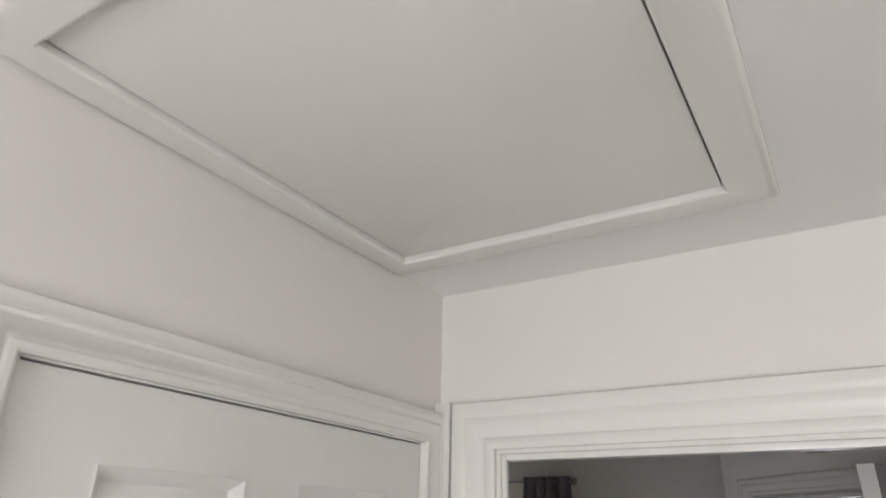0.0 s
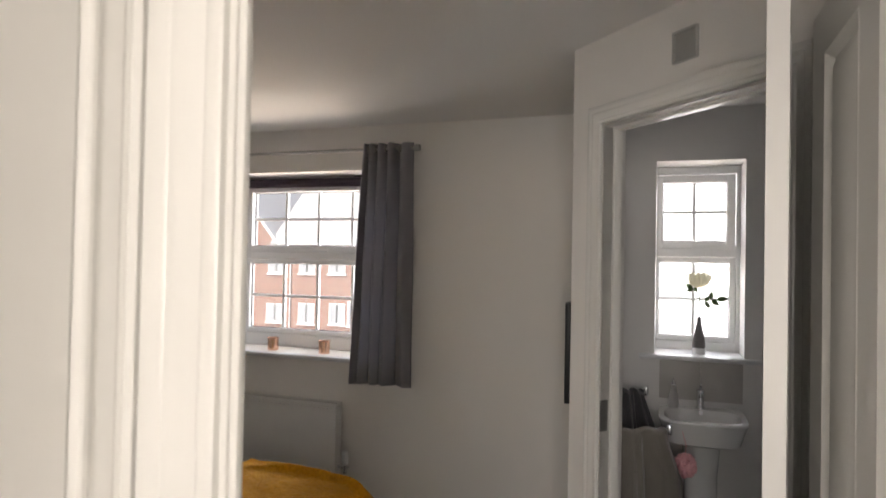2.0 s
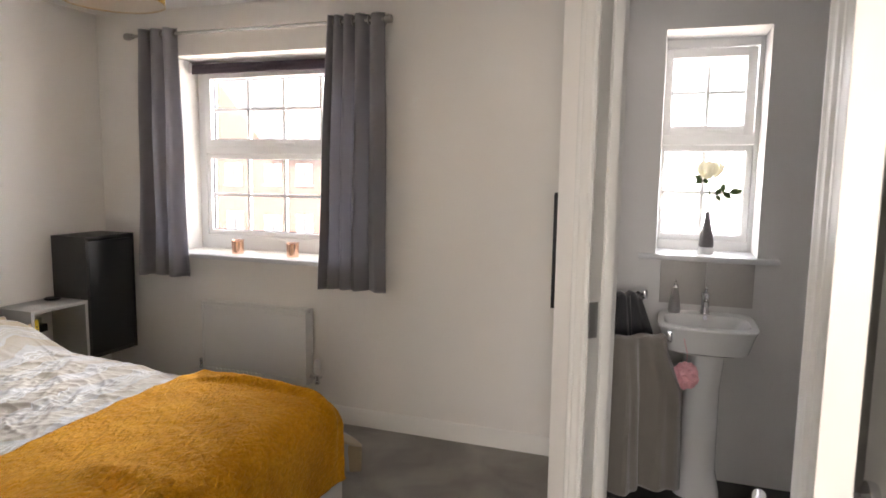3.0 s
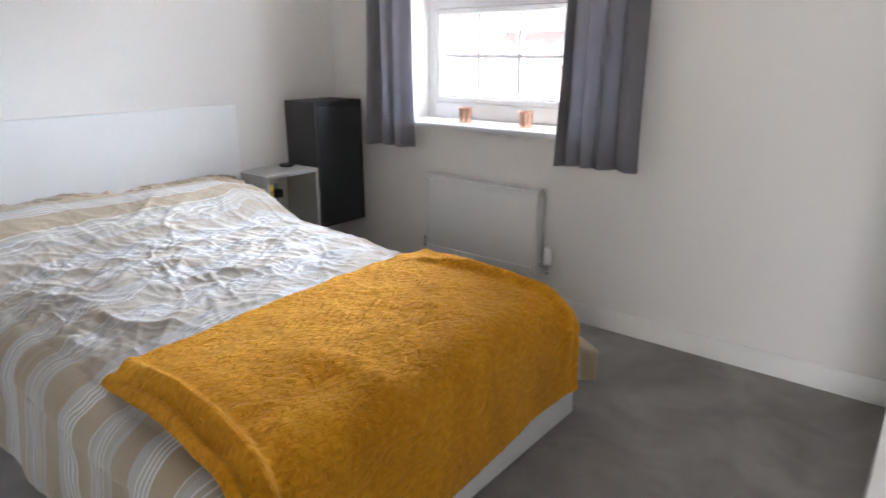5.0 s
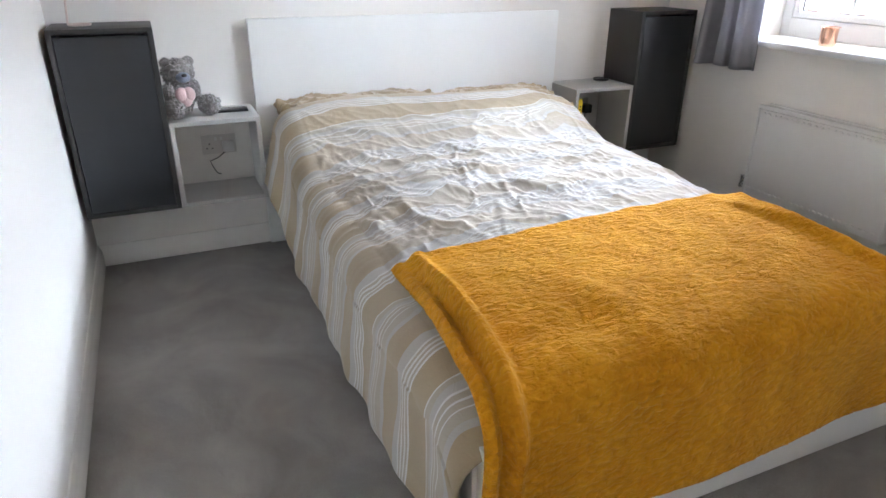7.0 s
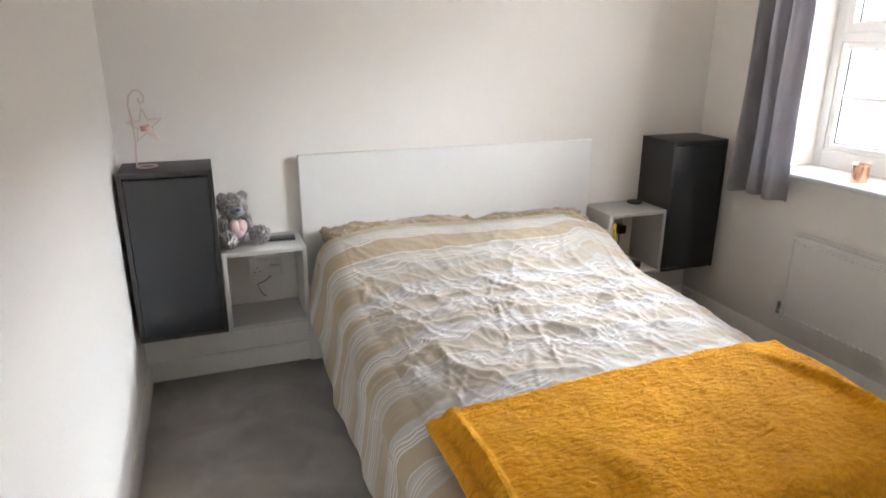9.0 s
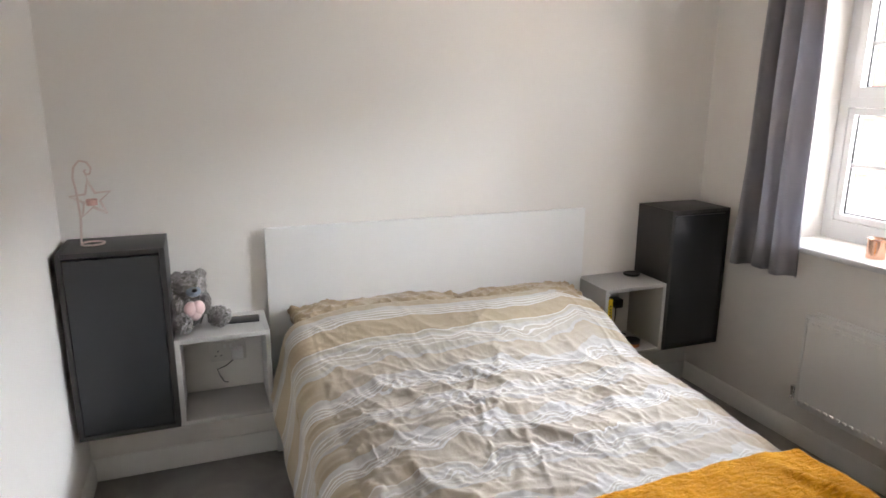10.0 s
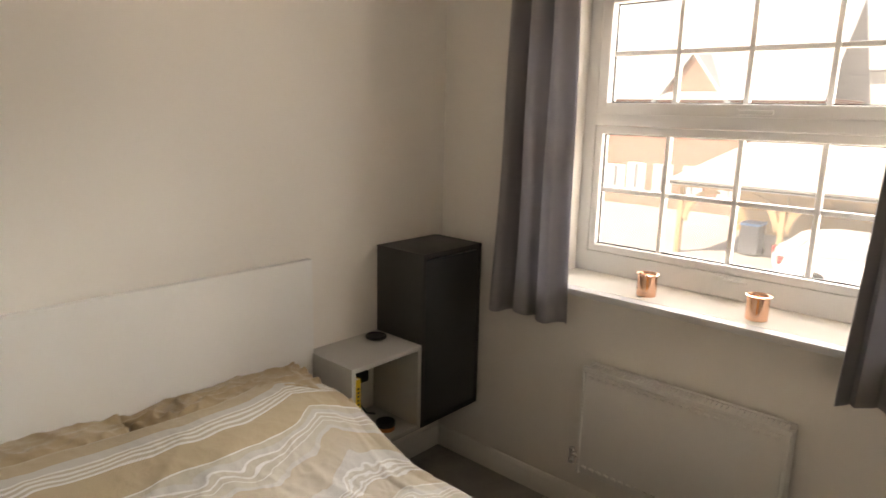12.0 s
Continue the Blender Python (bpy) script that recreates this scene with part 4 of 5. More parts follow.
def throw_f(i, j):
    """i runs from the middle of the bed over its foot, j across."""
    nu2, nv2 = 240, 270
    u, v = i / nu2, j / nv2
    s = u * 1.13
    y_l = 2.140 - 0.045 * min(1, s / 0.6) + 0.012 * math.sin(4 * s)
    y_r = 3.425 + 0.045 * min(1, s / 0.35)
    y = y_l + (y_r - y_l) * v
    x_start = -2.135 + 0.015 * math.sin(6 * v) + 0.02 * lump(v, 0, 3, 2)
    r = 0.12
    run = -1.496 - r - x_start
    side_r = max(0.0, y - 3.40)
    side_l = max(0.0, 2.30 - y)
    top = smooth_top(min(x_start + s, -1.66), min(max(y, 2.15), 3.4)) + 0.026
    sink = 3.2 * side_r ** 1.35 + 0.052 * (side_l / 0.15) ** 1.5 * (1 - 0.55 * min(1, s / 0.6))
    if s < run:
        x, z = x_start + s, top - sink
        z -= 0.020 * (s / run) ** 3
        out = 0
    elif s < run + r * 1.5708:
        a = (s - run) / r
        x, z = x_start + run + r * math.sin(a), top - sink * (1 - 0.5 * math.sin(a)) - 0.020 - r * (1 - math.cos(a))
    else:
        d = s - run - r * 1.5708
        x, z = x_start + run + r + 0.012 * math.sin(y * 7 + 1) * min(1, d / 0.2) + 0.02 * d, top - sink * 0.5 - 0.020 - r - d
    hem = (v - 0.05)
    ridge = 0.0
    for c, w2, h2 in ((0.010, 0.012, 0.030), (0.052, 0.014, 0.042)):
        ridge += h2 * math.exp(-((v - c) / w2) ** 2)
    line = 0.86 + 0.075 * min(1, s / 0.55)
    ridge += 0.026 * math.exp(-((v - line) / 0.020) ** 2) * min(1, max(0, (0.95 - s) / 0.3)) * min(1, s / 0.12)
    ridge += 0.011 * math.exp(-((v - 0.985) / 0.012) ** 2)
    ridge += 0.012 * math.exp(-((v - 0.20 - 0.25 * s) / 0.035) ** 2) * math.exp(-((s - 0.42) / 0.2) ** 2)
    ridge *= 0.35 + 0.65 * min(1, s / 0.22)
    fz = 0.008 * lump(x, y, 7, 3) + 0.004 * lump(x, y + z, 17, 8) + 0.0022 * lump(x * 1.4, y * 0.8 + z, 50, 1)
    k = min(1.0, max(0.0, (s - run) / (r * 1.57)))
    low = 0.105 + 0.03 * v
    return (x + k * (ridge + fz), y, max(z + (1 - k) * (ridge + fz), low))


tbm = grid(bmesh.new(), throw_f, 240, 270, None)
th = solo("throw_blanket", tbm, FLEECE, "fluffy mustard yellow fleece throw folded over the foot of the bed", "throw blanket")
sm = th.modifiers.new("thick", "SOLIDIFY")
sm.thickness, sm.offset = 0.014, 0

# ---- pendant lamp ----
lamp = thing("pendant_lamp", "mustard yellow drum pendant lampshade, unlit, hanging from the ceiling", "pendant lamp", (-1.953, 2.81, 0))
sb = bmesh.new()
lathe(sb, [(0.001, CZ - 0.012), (0.045, CZ - 0.012), (0.05, CZ)], (0, 0, 0), 24)
part("ceiling_rose", sb, WHITE_PLASTIC, lamp)
sb = bmesh.new()
tube(sb, [(0, 0, CZ - 0.012), (0, 0, 2.12)], 0.003, 8)
part("flex", sb, WHITE_PLASTIC, lamp)
R = 0.153
sb = bmesh.new()
n = 64
rings = [[sb.verts.new((r * math.cos(2 * math.pi * i / n), r * math.sin(2 * math.pi * i / n), z)) for i in range(n)] for r, z in ((R, 1.945), (R, 2.175), (R - 0.0015, 2.175), (R - 0.0015, 1.945))]
for a, b in zip(rings, rings[1:] + rings[:1]):
    for i in range(n):
        sb.faces.new((a[i], a[(i + 1) % n], b[(i + 1) % n], b[i]))
shade = part("shade", sb, SHADE, lamp, "mustard yellow cloth drum shade with a white lining")
sb = bmesh.new()
rings = [[sb.verts.new((r * math.cos(2 * math.pi * i / n), r * math.sin(2 * math.pi * i / n), z)) for i in range(n)] for r, z in ((R - 0.0018, 1.947), (R - 0.0018, 2.173), (R - 0.003, 2.173), (R - 0.003, 1.947))]
for a, b in zip(rings, rings[1:] + rings[:1]):
    for i in range(n):
        sb.faces.new((a[i], a[(i + 1) % n], b[(i + 1) % n], b[i]))
part("lining", sb, LINING, shade)
sb = bmesh.new()
for k in range(3):
    a = 2 * math.pi * k / 3 + 0.4
    tube(sb, [(0.02 * math.cos(a), 0.02 * math.sin(a), 2.10), ((R - 0.004) * math.cos(a), (R - 0.004) * math.sin(a), 2.165)], 0.0015, 6)
part("shade_carrier", sb, WHITE_PLASTIC, lamp)
sb = bmesh.new()
lathe(sb, [(0.001, 2.12), (0.018, 2.12), (0.018, 2.06), (0.001, 2.06)], (0, 0, 0), 16)
part("lamp_holder", sb, WHITE_PLASTIC, lamp)
sb = bmesh.new()
lathe(sb, [(0.001, 2.059), (0.013, 2.059), (0.014, 2.04), (0.028, 2.01), (0.030, 1.99), (0.022, 1.968), (0.001, 1.96)], (0, 0, 0), 20)
part("bulb", sb, WHITE_PLASTIC, lamp)


# ---- small things in the bedroom ----
for x, lab in ((-2.678, "small copper candle pot with printing on the bedroom window sill"), (-2.298, "small plain copper candle pot on the bedroom window sill")):
    p = thing("candle_pot", lab, "candle pot", (x, 4.372, 0.9192), group="copper pots on the sill")
    c = bmesh.new()
    lathe(c, [(0.001, 0), (0.032, 0), (0.0345, 0.002), (0.035, 0.076), (0.040, 0.080), (0.0405, 0.083), (0.035, 0.0835), (0.033, 0.080), (0.0325, 0.055), (0.001, 0.055)], n=40)
    part("pot", c, COPPER, p)
    c = bmesh.new()
    lathe(c, [(0.001, 0.0552), (0.032, 0.0552), (0.032, 0.063), (0.001, 0.065)], n=32)
    part("wax", c, WAX, p)
    if x < -2.5:
        lb = bmesh.new()
        for k, (z, w) in enumerate(((0.055, 0.5), (0.046, 0.7), (0.037, 0.4), (0.028, 0.6))):
            for q in range(6):
                a = radians(215) + w * (q / 6 - 0.5)
                b = a + w / 9
                vs = [lb.verts.new((0.0356 * math.cos(t), 0.0356 * math.sin(t), zz)) for t, zz in ((a, z), (b, z), (b, z + 0.004), (a, z + 0.004))]
                lb.faces.new(vs)
        part("printing", lb, BLACK, p)

# wire star tea-light holder
s = thing("candle_holder", "rose gold wire star tea light holder on the tall cabinet", "candle holder", (-3.50, 1.405, 1.0255))
b = bmesh.new()
tube(b, [(0.038 * math.cos(2 * math.pi * k / 32), 0.038 * math.sin(2 * math.pi * k / 32), 0.0035) for k in range(32)], 0.0038, 8, True)
tube(b, [(0.0, -0.038, 0.0035), (0, -0.030, 0.10), (0, -0.034, 0.20), (0, -0.040, 0.245), (0, -0.034, 0.283), (0, -0.014, 0.306), (0, 0.010, 0.300), (0, 0.022, 0.278), (0, 0.016, 0.258), (0, 0.002, 0.256), (0, -0.002, 0.268), (0, 0.006, 0.274)], 0.0038, 8)
part("hook_stand", b, ROSE, s)
b = bmesh.new()
for x in (-0.012, 0.012):
    pts = []
    for k in range(10):
        a = math.pi / 2 + math.pi * k / 5 + 0.1
        rr = 0.070 if k % 2 == 0 else 0.027
        pts.append((x, 0.012 + rr * math.cos(a), 0.165 + rr * math.sin(a)))
    tube(b, pts, 0.0031, 6, True)
for k in range(0, 10, 2):
    a = math.pi / 2 + math.pi * k / 5 + 0.1
    tube(b, [(-0.012, 0.012 + 0.070 * math.cos(a), 0.165 + 0.070 * math.sin(a)), (0.012, 0.012 + 0.070 * math.cos(a), 0.165 + 0.070 * math.sin(a))], 0.0013, 6)
tube(b, [(0, 0.006, 0.226), (0, 0.004, 0.250), (0, 0.004, 0.262)], 0.0016, 6)
part("wire_star", b, ROSE, s)
b = bmesh.new()
lathe(b, [(0.001, 0.145), (0.018, 0.145), (0.020, 0.165), (0.018, 0.166), (0.016, 0.160), (0.001, 0.160)], (0, 0.012, 0), 20)
part("tea_light", b, PINK_WAX, s)

# plush bear, one mesh
bear = bmesh.new()


def blob(bm, c, r, mat=0, seed=1.0, fur=0.20):
    n0 = set(bm.faces)
    res = bmesh.ops.create_icosphere(bm, subdivisions=4, radius=1.0)
    for v in res["verts"]:
        d = v.co.normalized()
        k = 1 + fur * noise.noise(d * 5 + Vector((seed, 0, 0))) + fur * 0.6 * noise.noise(d * 13 + Vector((0, seed, 0))) + fur * 0.5 * noise.noise(d * 24 + Vector((0, seed, 3)))
        v.co = Vector((c[0] + d.x * r[0] * k, c[1] + d.y * r[1] * k, c[2] + d.z * r[2] * k))
    for f in set(bm.faces) - n0:
        f.material_index = mat


BEAR = 1.16
blob(bear, (0.0, 0.0, 0.062), (0.045, 0.048, 0.060), 0, 1)
blob(bear, (0.012, 0.0, 0.148), (0.046, 0.054, 0.046), 0, 2)
blob(bear, (0.008, -0.036, 0.181), (0.014, 0.019, 0.019), 0, 3)
blob(bear, (0.008, 0.038, 0.181), (0.014, 0.019, 0.019), 0, 4)
blob(bear, (0.054, 0.004, 0.136), (0.022, 0.024, 0.018), 2, 5, 0.03)
blob(bear, (0.074, 0.004, 0.145), (0.006, 0.009, 0.006), 3, 6, 0.02)
blob(bear, (0.048, -0.016, 0.160), (0.004, 0.004, 0.004), 3, 6, 0.0)
blob(bear, (0.048, 0.020, 0.160), (0.004, 0.004, 0.004), 3, 6, 0.0)
blob(bear, (0.056, -0.040, 0.034), (0.055, 0.032, 0.034), 0, 7)
blob(bear, (0.046, 0.082, 0.032), (0.044, 0.038, 0.036), 0, 8)
blob(bear, (0.036, -0.046, 0.085), (0.022, 0.018, 0.036), 0, 9)
blob(bear, (0.036, 0.044, 0.085), (0.022, 0.018, 0.036), 0, 10)
blob(bear, (0.058, -0.010, 0.078), (0.018, 0.022, 0.026), 1, 11, 0.02)
blob(bear, (0.058, 0.014, 0.078), (0.018, 0.022, 0.026), 1, 12, 0.02)
blob(bear, (0.058, 0.002, 0.060), (0.016, 0.022, 0.024), 1, 13, 0.02)
bmesh.ops.scale(bear, vec=(BEAR, BEAR, BEAR), verts=bear.verts)
solo("plush_bear", bear, [FUR, FUR_PINK, FUR_BLUE, BLACK], "small shaggy grey plush bear holding a pink heart, on the cube", "plush toy", (-3.51, 1.716, 0.6655), 12)

ph = thing("phone", "black phone lying flat on the light grey cube", "phone", (-3.51, 1.905, 0.6655), 86)
part("case", B(-0.070, 0.070, -0.036, 0.036, 0, 0.008, 0.003), BLACK, ph)
part("screen", B(-0.066, 0.066, -0.033, 0.033, 0.0081, 0.0088, 0.0003), SCREEN, ph)

cs = bmesh.new()
lathe(cs, [(0.001, 0), (0.036, 0), (0.042, 0.004), (0.043, 0.010), (0.038, 0.013), (0.034, 0.010), (0.001, 0.009)], n=36)
solo("round_dish", cs, BLACK, "small round black dish on the light grey cube", "dish", (-3.545, 3.833, 0.6655))

for y, h, t, mat, lab in ((3.573, 0.292, 0.010, BROWN, "thin dark brown paperback standing in the open cube"), (3.5855, 0.280, 0.022, YELLOW, "yellow paperback standing in the open cube")):
    bk = thing("book", lab, "book", (-3.375, y, 0.3313), group="books in the cube")
    cb = bmesh.new()
    box(cb, -0.125, 0, 0, 0.0015, 0, h)
    box(cb, -0.125, 0, t - 0.0015, t, 0, h)
    box(cb, -0.0015, 0.0, 0.0015, t - 0.0015, 0, h)
    part("cover", cb, mat, bk)
    part("pages", B(-0.122, -0.002, 0.0018, t - 0.0018, 0.002, h - 0.003), WHITE_PLASTIC, bk)
    if mat is YELLOW:
        lb = bmesh.new()
        for k in range(15):
            box(lb, 0.0001, 0.0006, 0.006, 0.016, 0.03 + k * 0.015, 0.03 + k * 0.015 + 0.008)
        part("lettering", lb, BLACK, bk)
tn = thing("round_tin", "round black tin with an orange band in the open cube", "tin", (-3.43, 3.78, 0.3313))
c = bmesh.new()
lathe(c, [(0.001, 0), (0.036, 0), (0.037, 0.003), (0.037, 0.017), (0.001, 0.017)], n=32)
part("body", c, ORANGE, tn)
c = bmesh.new()
lathe(c, [(0.001, 0.0172), (0.038, 0.0172), (0.038, 0.032), (0.036, 0.034), (0.001, 0.034)], n=32)
part("lid", c, BLACK, tn)


def socket(y, z, w, label, black):
    sk = thing("wall_socket", label, "socket", (WX + 0.0002, y, z), group="double sockets inside the cubes")
    part("face_plate", B(0, 0.009, -w / 2, w / 2, -0.043, 0.043, 0.003), STEEL if black else PLATE, sk)
    for s2 in (-1, 1):
        part("switch", B(0.0092, 0.013, s2 * 0.012 - 0.005, s2 * 0.012 + 0.005, 0.018, 0.032, 0.001), WHITE_PLASTIC, sk)
    hl = bmesh.new()
    for dy, dz, a2, b2 in ((0, 0.012, 0.002, 0.004), (-0.011, -0.008, 0.0035, 0.002), (0.011, -0.008, 0.0035, 0.002)):
        box(hl, 0.0091, 0.0096, -w / 4 - 0.004 + dy - a2, -w / 4 - 0.004 + dy + a2, dz - 0.008 - b2, dz - 0.008 + b2)
    part("socket_holes", hl, BLACK, sk)
    pl = thing("plug", "black plug with cable in the socket" if black else "white plug with a thin cable in the socket", "plug", (WX + 0.0096, y + w / 4, z - 0.008), group="plugs in the sockets")
    c2 = bmesh.new()
    box(c2, 0, 0.034 if not black else 0.06, -0.024, 0.024, -0.022, 0.024, 0.006)
    part("plug_body", c2, BLACK if black else WHITE_PLASTIC, pl)
    c2 = bmesh.new()
    if black:
        pts3 = [(0.03, 0, -0.020), (0.045, -0.01, -0.06), (0.05, -0.02, -0.11), (0.07, 0.0, -0.150), (0.09, 0.03, -0.158)]
    else:
        pts3 = [(0.016, -0.01, -0.020), (0.03, -0.05, -0.045), (0.035, -0.085, -0.055), (0.035, -0.075, -0.085), (0.03, -0.06, -0.115), (0.03, -0.045, -0.1195)]
    tube(c2, pts3, 0.0022 if not black else 0.0035, 8)
    part("cable", c2, BLACK, pl)


socket(1.845, 0.500, 0.146, "satin grey double wall socket inside the open cube", False)
socket(3.74, 0.52, 0.146, "brushed steel double wall socket inside the open cube", True)

tv = thing("television", "thin black flat television on a wall bracket", "television", (-0.652, 3.93, 1.125))
part("screen_panel", B(-0.012, 0.010, -0.30, 0.30, -0.225, 0.225, 0.003), BLACK, tv)
part("screen", B(-0.0135, -0.0121, -0.29, 0.29, -0.215, 0.215), SCREEN, tv)
part("wall_bracket", B(0.0101, 0.0699, -0.10, 0.10, -0.10, 0.10, 0.002), BLACK, tv)

# extractor grille above the bathroom door
vt = thing("vent_grille", "small white slatted vent grille above the bathroom door", "vent", tuple(DIAG @ Vector((0.558, -0.0002, 2.205))), -45)
vt.scale = (0.85, 1.0, 0.80)
fr = bmesh.new()
for a in ((-0.058, -0.050, -0.062, 0.062), (0.050, 0.058, -0.062, 0.062), (-0.050, 0.050, 0.052, 0.062), (-0.050, 0.050, -0.062, -0.052)):
    box(fr, a[0], a[1], -0.012, 0, a[2], a[3], 0.001)
part("frame", fr, CUBE, vt)
part("backing", B(-0.050, 0.050, -0.002, 0, -0.052, 0.052), CUBE, vt)
for k in range(8):
    sl = B(-0.050, 0.050, -0.010, -0.003, -0.0025, 0.0025)
    bmesh.ops.transform(sl, matrix=pose(0, 0, -0.0455 + k * 0.013, 25), verts=sl.verts)
    part("slat", sl, CUBE, vt)

# ---- bathroom ----
bs = thing("pedestal_basin", "white ceramic pedestal basin under the bathroom window", "basin", (-0.07, NY, -0.0))


def rounded(w, d, p, n=48):
    out = []
    for k in range(n):
        a = 2 * math.pi * k / n
        ca, sa = math.cos(a), math.sin(a)
        out.append((w * math.copysign(abs(ca) ** p, ca), d * math.copysign(abs(sa) ** p, sa)))
    return out


def stack(bm, levels, n=48):
    rings = []
    for w, d, cy, z, p in levels:
        rings.append([bm.verts.new((x, cy + y, z)) for x, y in rounded(w, d, p, n)])
    for a, b in zip(rings, rings[1:]):
        for k in range(n):
            bm.faces.new((a[k], a[(k + 1) % n], b[(k + 1) % n], b[k]))
    bm.faces.new(rings[0])
    bm.faces.new(rings[-1])
    return bm


part("bowl", stack(bmesh.new(), [(0.09, 0.09, -0.16, 0.665, 0.7), (0.145, 0.13, -0.18, 0.675, 0.6), (0.185, 0.165, -0.19, 0.692, 0.55), (0.205, 0.185, -0.195, 0.772, 0.45), (0.215, 0.195, -0.198, 0.797, 0.4), (0.213, 0.193, -0.198, 0.804, 0.4), (0.185, 0.135, -0.215, 0.804, 0.5), (0.175, 0.125, -0.215, 0.787, 0.5), (0.13, 0.09, -0.21, 0.712, 0.6), (0.03, 0.03, -0.20, 0.697, 0.8)]), CERAMIC, bs).scale = (0.93, 1.0, 1.0)
part("pedestal", stack(bmesh.new(), [(0.10, 0.10, -0.14, 0.0, 0.7), (0.098, 0.098, -0.14, 0.03, 0.7), (0.078, 0.075, -0.14, 0.12, 0.75), (0.075, 0.072, -0.14, 0.5, 0.75), (0.088, 0.088, -0.155, 0.664, 0.7)]), CERAMIC, bs)
t = bmesh.new()
lathe(t, [(0.001, 0.8045), (0.022, 0.8045), (0.022, 0.812), (0.017, 0.820), (0.017, 0.880), (0.019, 0.884), (0.019, 0.900), (0.001, 0.903)], (0.0, -0.052, 0), 24)
tube(t, [(0, -0.055, 0.860), (0, -0.10, 0.872), (0, -0.145, 0.866), (0, -0.150, 0.850)], 0.0115, 12)
tube(t, [(0, -0.05, 0.898), (0, -0.07, 0.920), (0, -0.10, 0.932)], 0.006, 10)
part("mixer_tap", t, CHROME, bs)
t = bmesh.new()
lathe(t, [(0.001, 0), (0.010, 0), (0.010, 0.004), (0.001, 0.004)], (0, -0.100, 0.795), 16, axis=Matrix.Rotation(radians(90), 3, "X"))
part("overflow_ring", t, CHROME, bs)
st = thing("splashback_tiles", "grey glazed splashback tiles below the bathroom window ledge", "tiles", (-0.07, NY - 0.0005, 0.835))
tagged(st, kind="structure")
for i in range(2):
    for k in range(1):
        part("tile", B(-0.199 + i * 0.200, -0.001 + i * 0.200, -0.009, 0, 0.0 + k * 0.1, 0.198, 0.0012), TILE, st)

gb = thing("soap_bottle", "clear glass soap bottle on the basin edge", "bottle", (-0.20, NY - 0.075, 0.8045))
t = bmesh.new()
lathe(t, [(0.001, 0), (0.026, 0), (0.027, 0.01), (0.022, 0.06), (0.012, 0.10), (0.012, 0.115), (0.001, 0.116)], n=24)
part("bottle_body", t, FROSTED, gb)
t = bmesh.new()
lathe(t, [(0.001, 0.1162), (0.013, 0.1162), (0.013, 0.128), (0.005, 0.130), (0.005, 0.15), (0.001, 0.151)], n=16)
tube(t, [(0, 0, 0.148), (0, -0.035, 0.145)], 0.004, 8)
part("pump", t, CHROME, gb)

vs2 = thing("flower_vase", "cream artificial rose in a grey bottle vase with a white base", "vase", (-0.075, 4.385, 1.0622))
t = bmesh.new()
lathe(t, [(0.001, 0.0), (0.030, 0.0), (0.031, 0.004), (0.031, 0.032), (0.001, 0.032)], n=32)
part("vase_base", t, WHITE_PLASTIC, vs2)
t = bmesh.new()
lathe(t, [(0.001, 0.0322), (0.031, 0.0322), (0.033, 0.045), (0.029, 0.085), (0.017, 0.135), (0.011, 0.165), (0.010, 0.19), (0.011, 0.194), (0.009, 0.194), (0.001, 0.188)], n=32)
part("vase_body", t, VASE, vs2)
t = bmesh.new()
tube(t, [(0, 0, 0.19), (0.004, -0.004, 0.25), (0.0, 0.0, 0.30), (0.004, 0.0, 0.345)], 0.0025, 8)
tube(t, [(0.002, -0.002, 0.27), (0.03, -0.004, 0.275), (0.06, -0.006, 0.29), (0.085, -0.006, 0.288)], 0.0016, 6)
tube(t, [(0.002, -0.002, 0.31), (-0.02, -0.004, 0.33), (-0.035, -0.004, 0.345)], 0.0016, 6)
part("stem", t, LEAF, vs2)


def leafy(bm, c, ang, tilt, length, width):
    m = Matrix.Translation(c) @ Matrix.Rotation(radians(ang), 4, "Y") @ Matrix.Rotation(radians(tilt), 4, "X")
    rows2 = []
    for i in range(9):
        u = i / 8
        w = width * math.sin(math.pi * min(1, u ** 0.8 + 0.02)) * (1 - 0.15 * (i % 2))
        rows2.append([bm.verts.new(m @ Vector((u * length, k * w, 0.012 * math.sin(3 * u) - abs(k) * w * 0.35))) for k in (-1, 0, 1)])
    for a, b in zip(rows2, rows2[1:]):
        for k in range(2):
            bm.faces.new((a[k], a[k + 1], b[k + 1], b[k]))


for c3, ang, tilt, ln, wd in (((0.085, -0.006, 0.288), -10, 80, 0.060, 0.016), ((0.055, -0.006, 0.288), -80, 70, 0.045, 0.014), ((0.060, -0.006, 0.288), 40, 95, 0.050, 0.015), ((0.030, -0.004, 0.275), 60, 80, 0.042, 0.013), ((0.03, -0.004, 0.275), -60, 80, 0.040, 0.012), ((-0.035, -0.004, 0.345), -150, 80, 0.040, 0.014), ((-0.030, -0.004, 0.340), 165, 85, 0.038, 0.013), ((-0.012, -0.003, 0.325), -110, 80, 0.034, 0.012), ((0.0, 0.0, 0.36), -150, 60, 0.03, 0.011)):
    lb = bmesh.new()
    leafy(lb, c3, ang, tilt, ln, wd)
    part("leaf", lb, LEAF, vs2)
fb2 = bmesh.new()
rnd = random.Random(5)
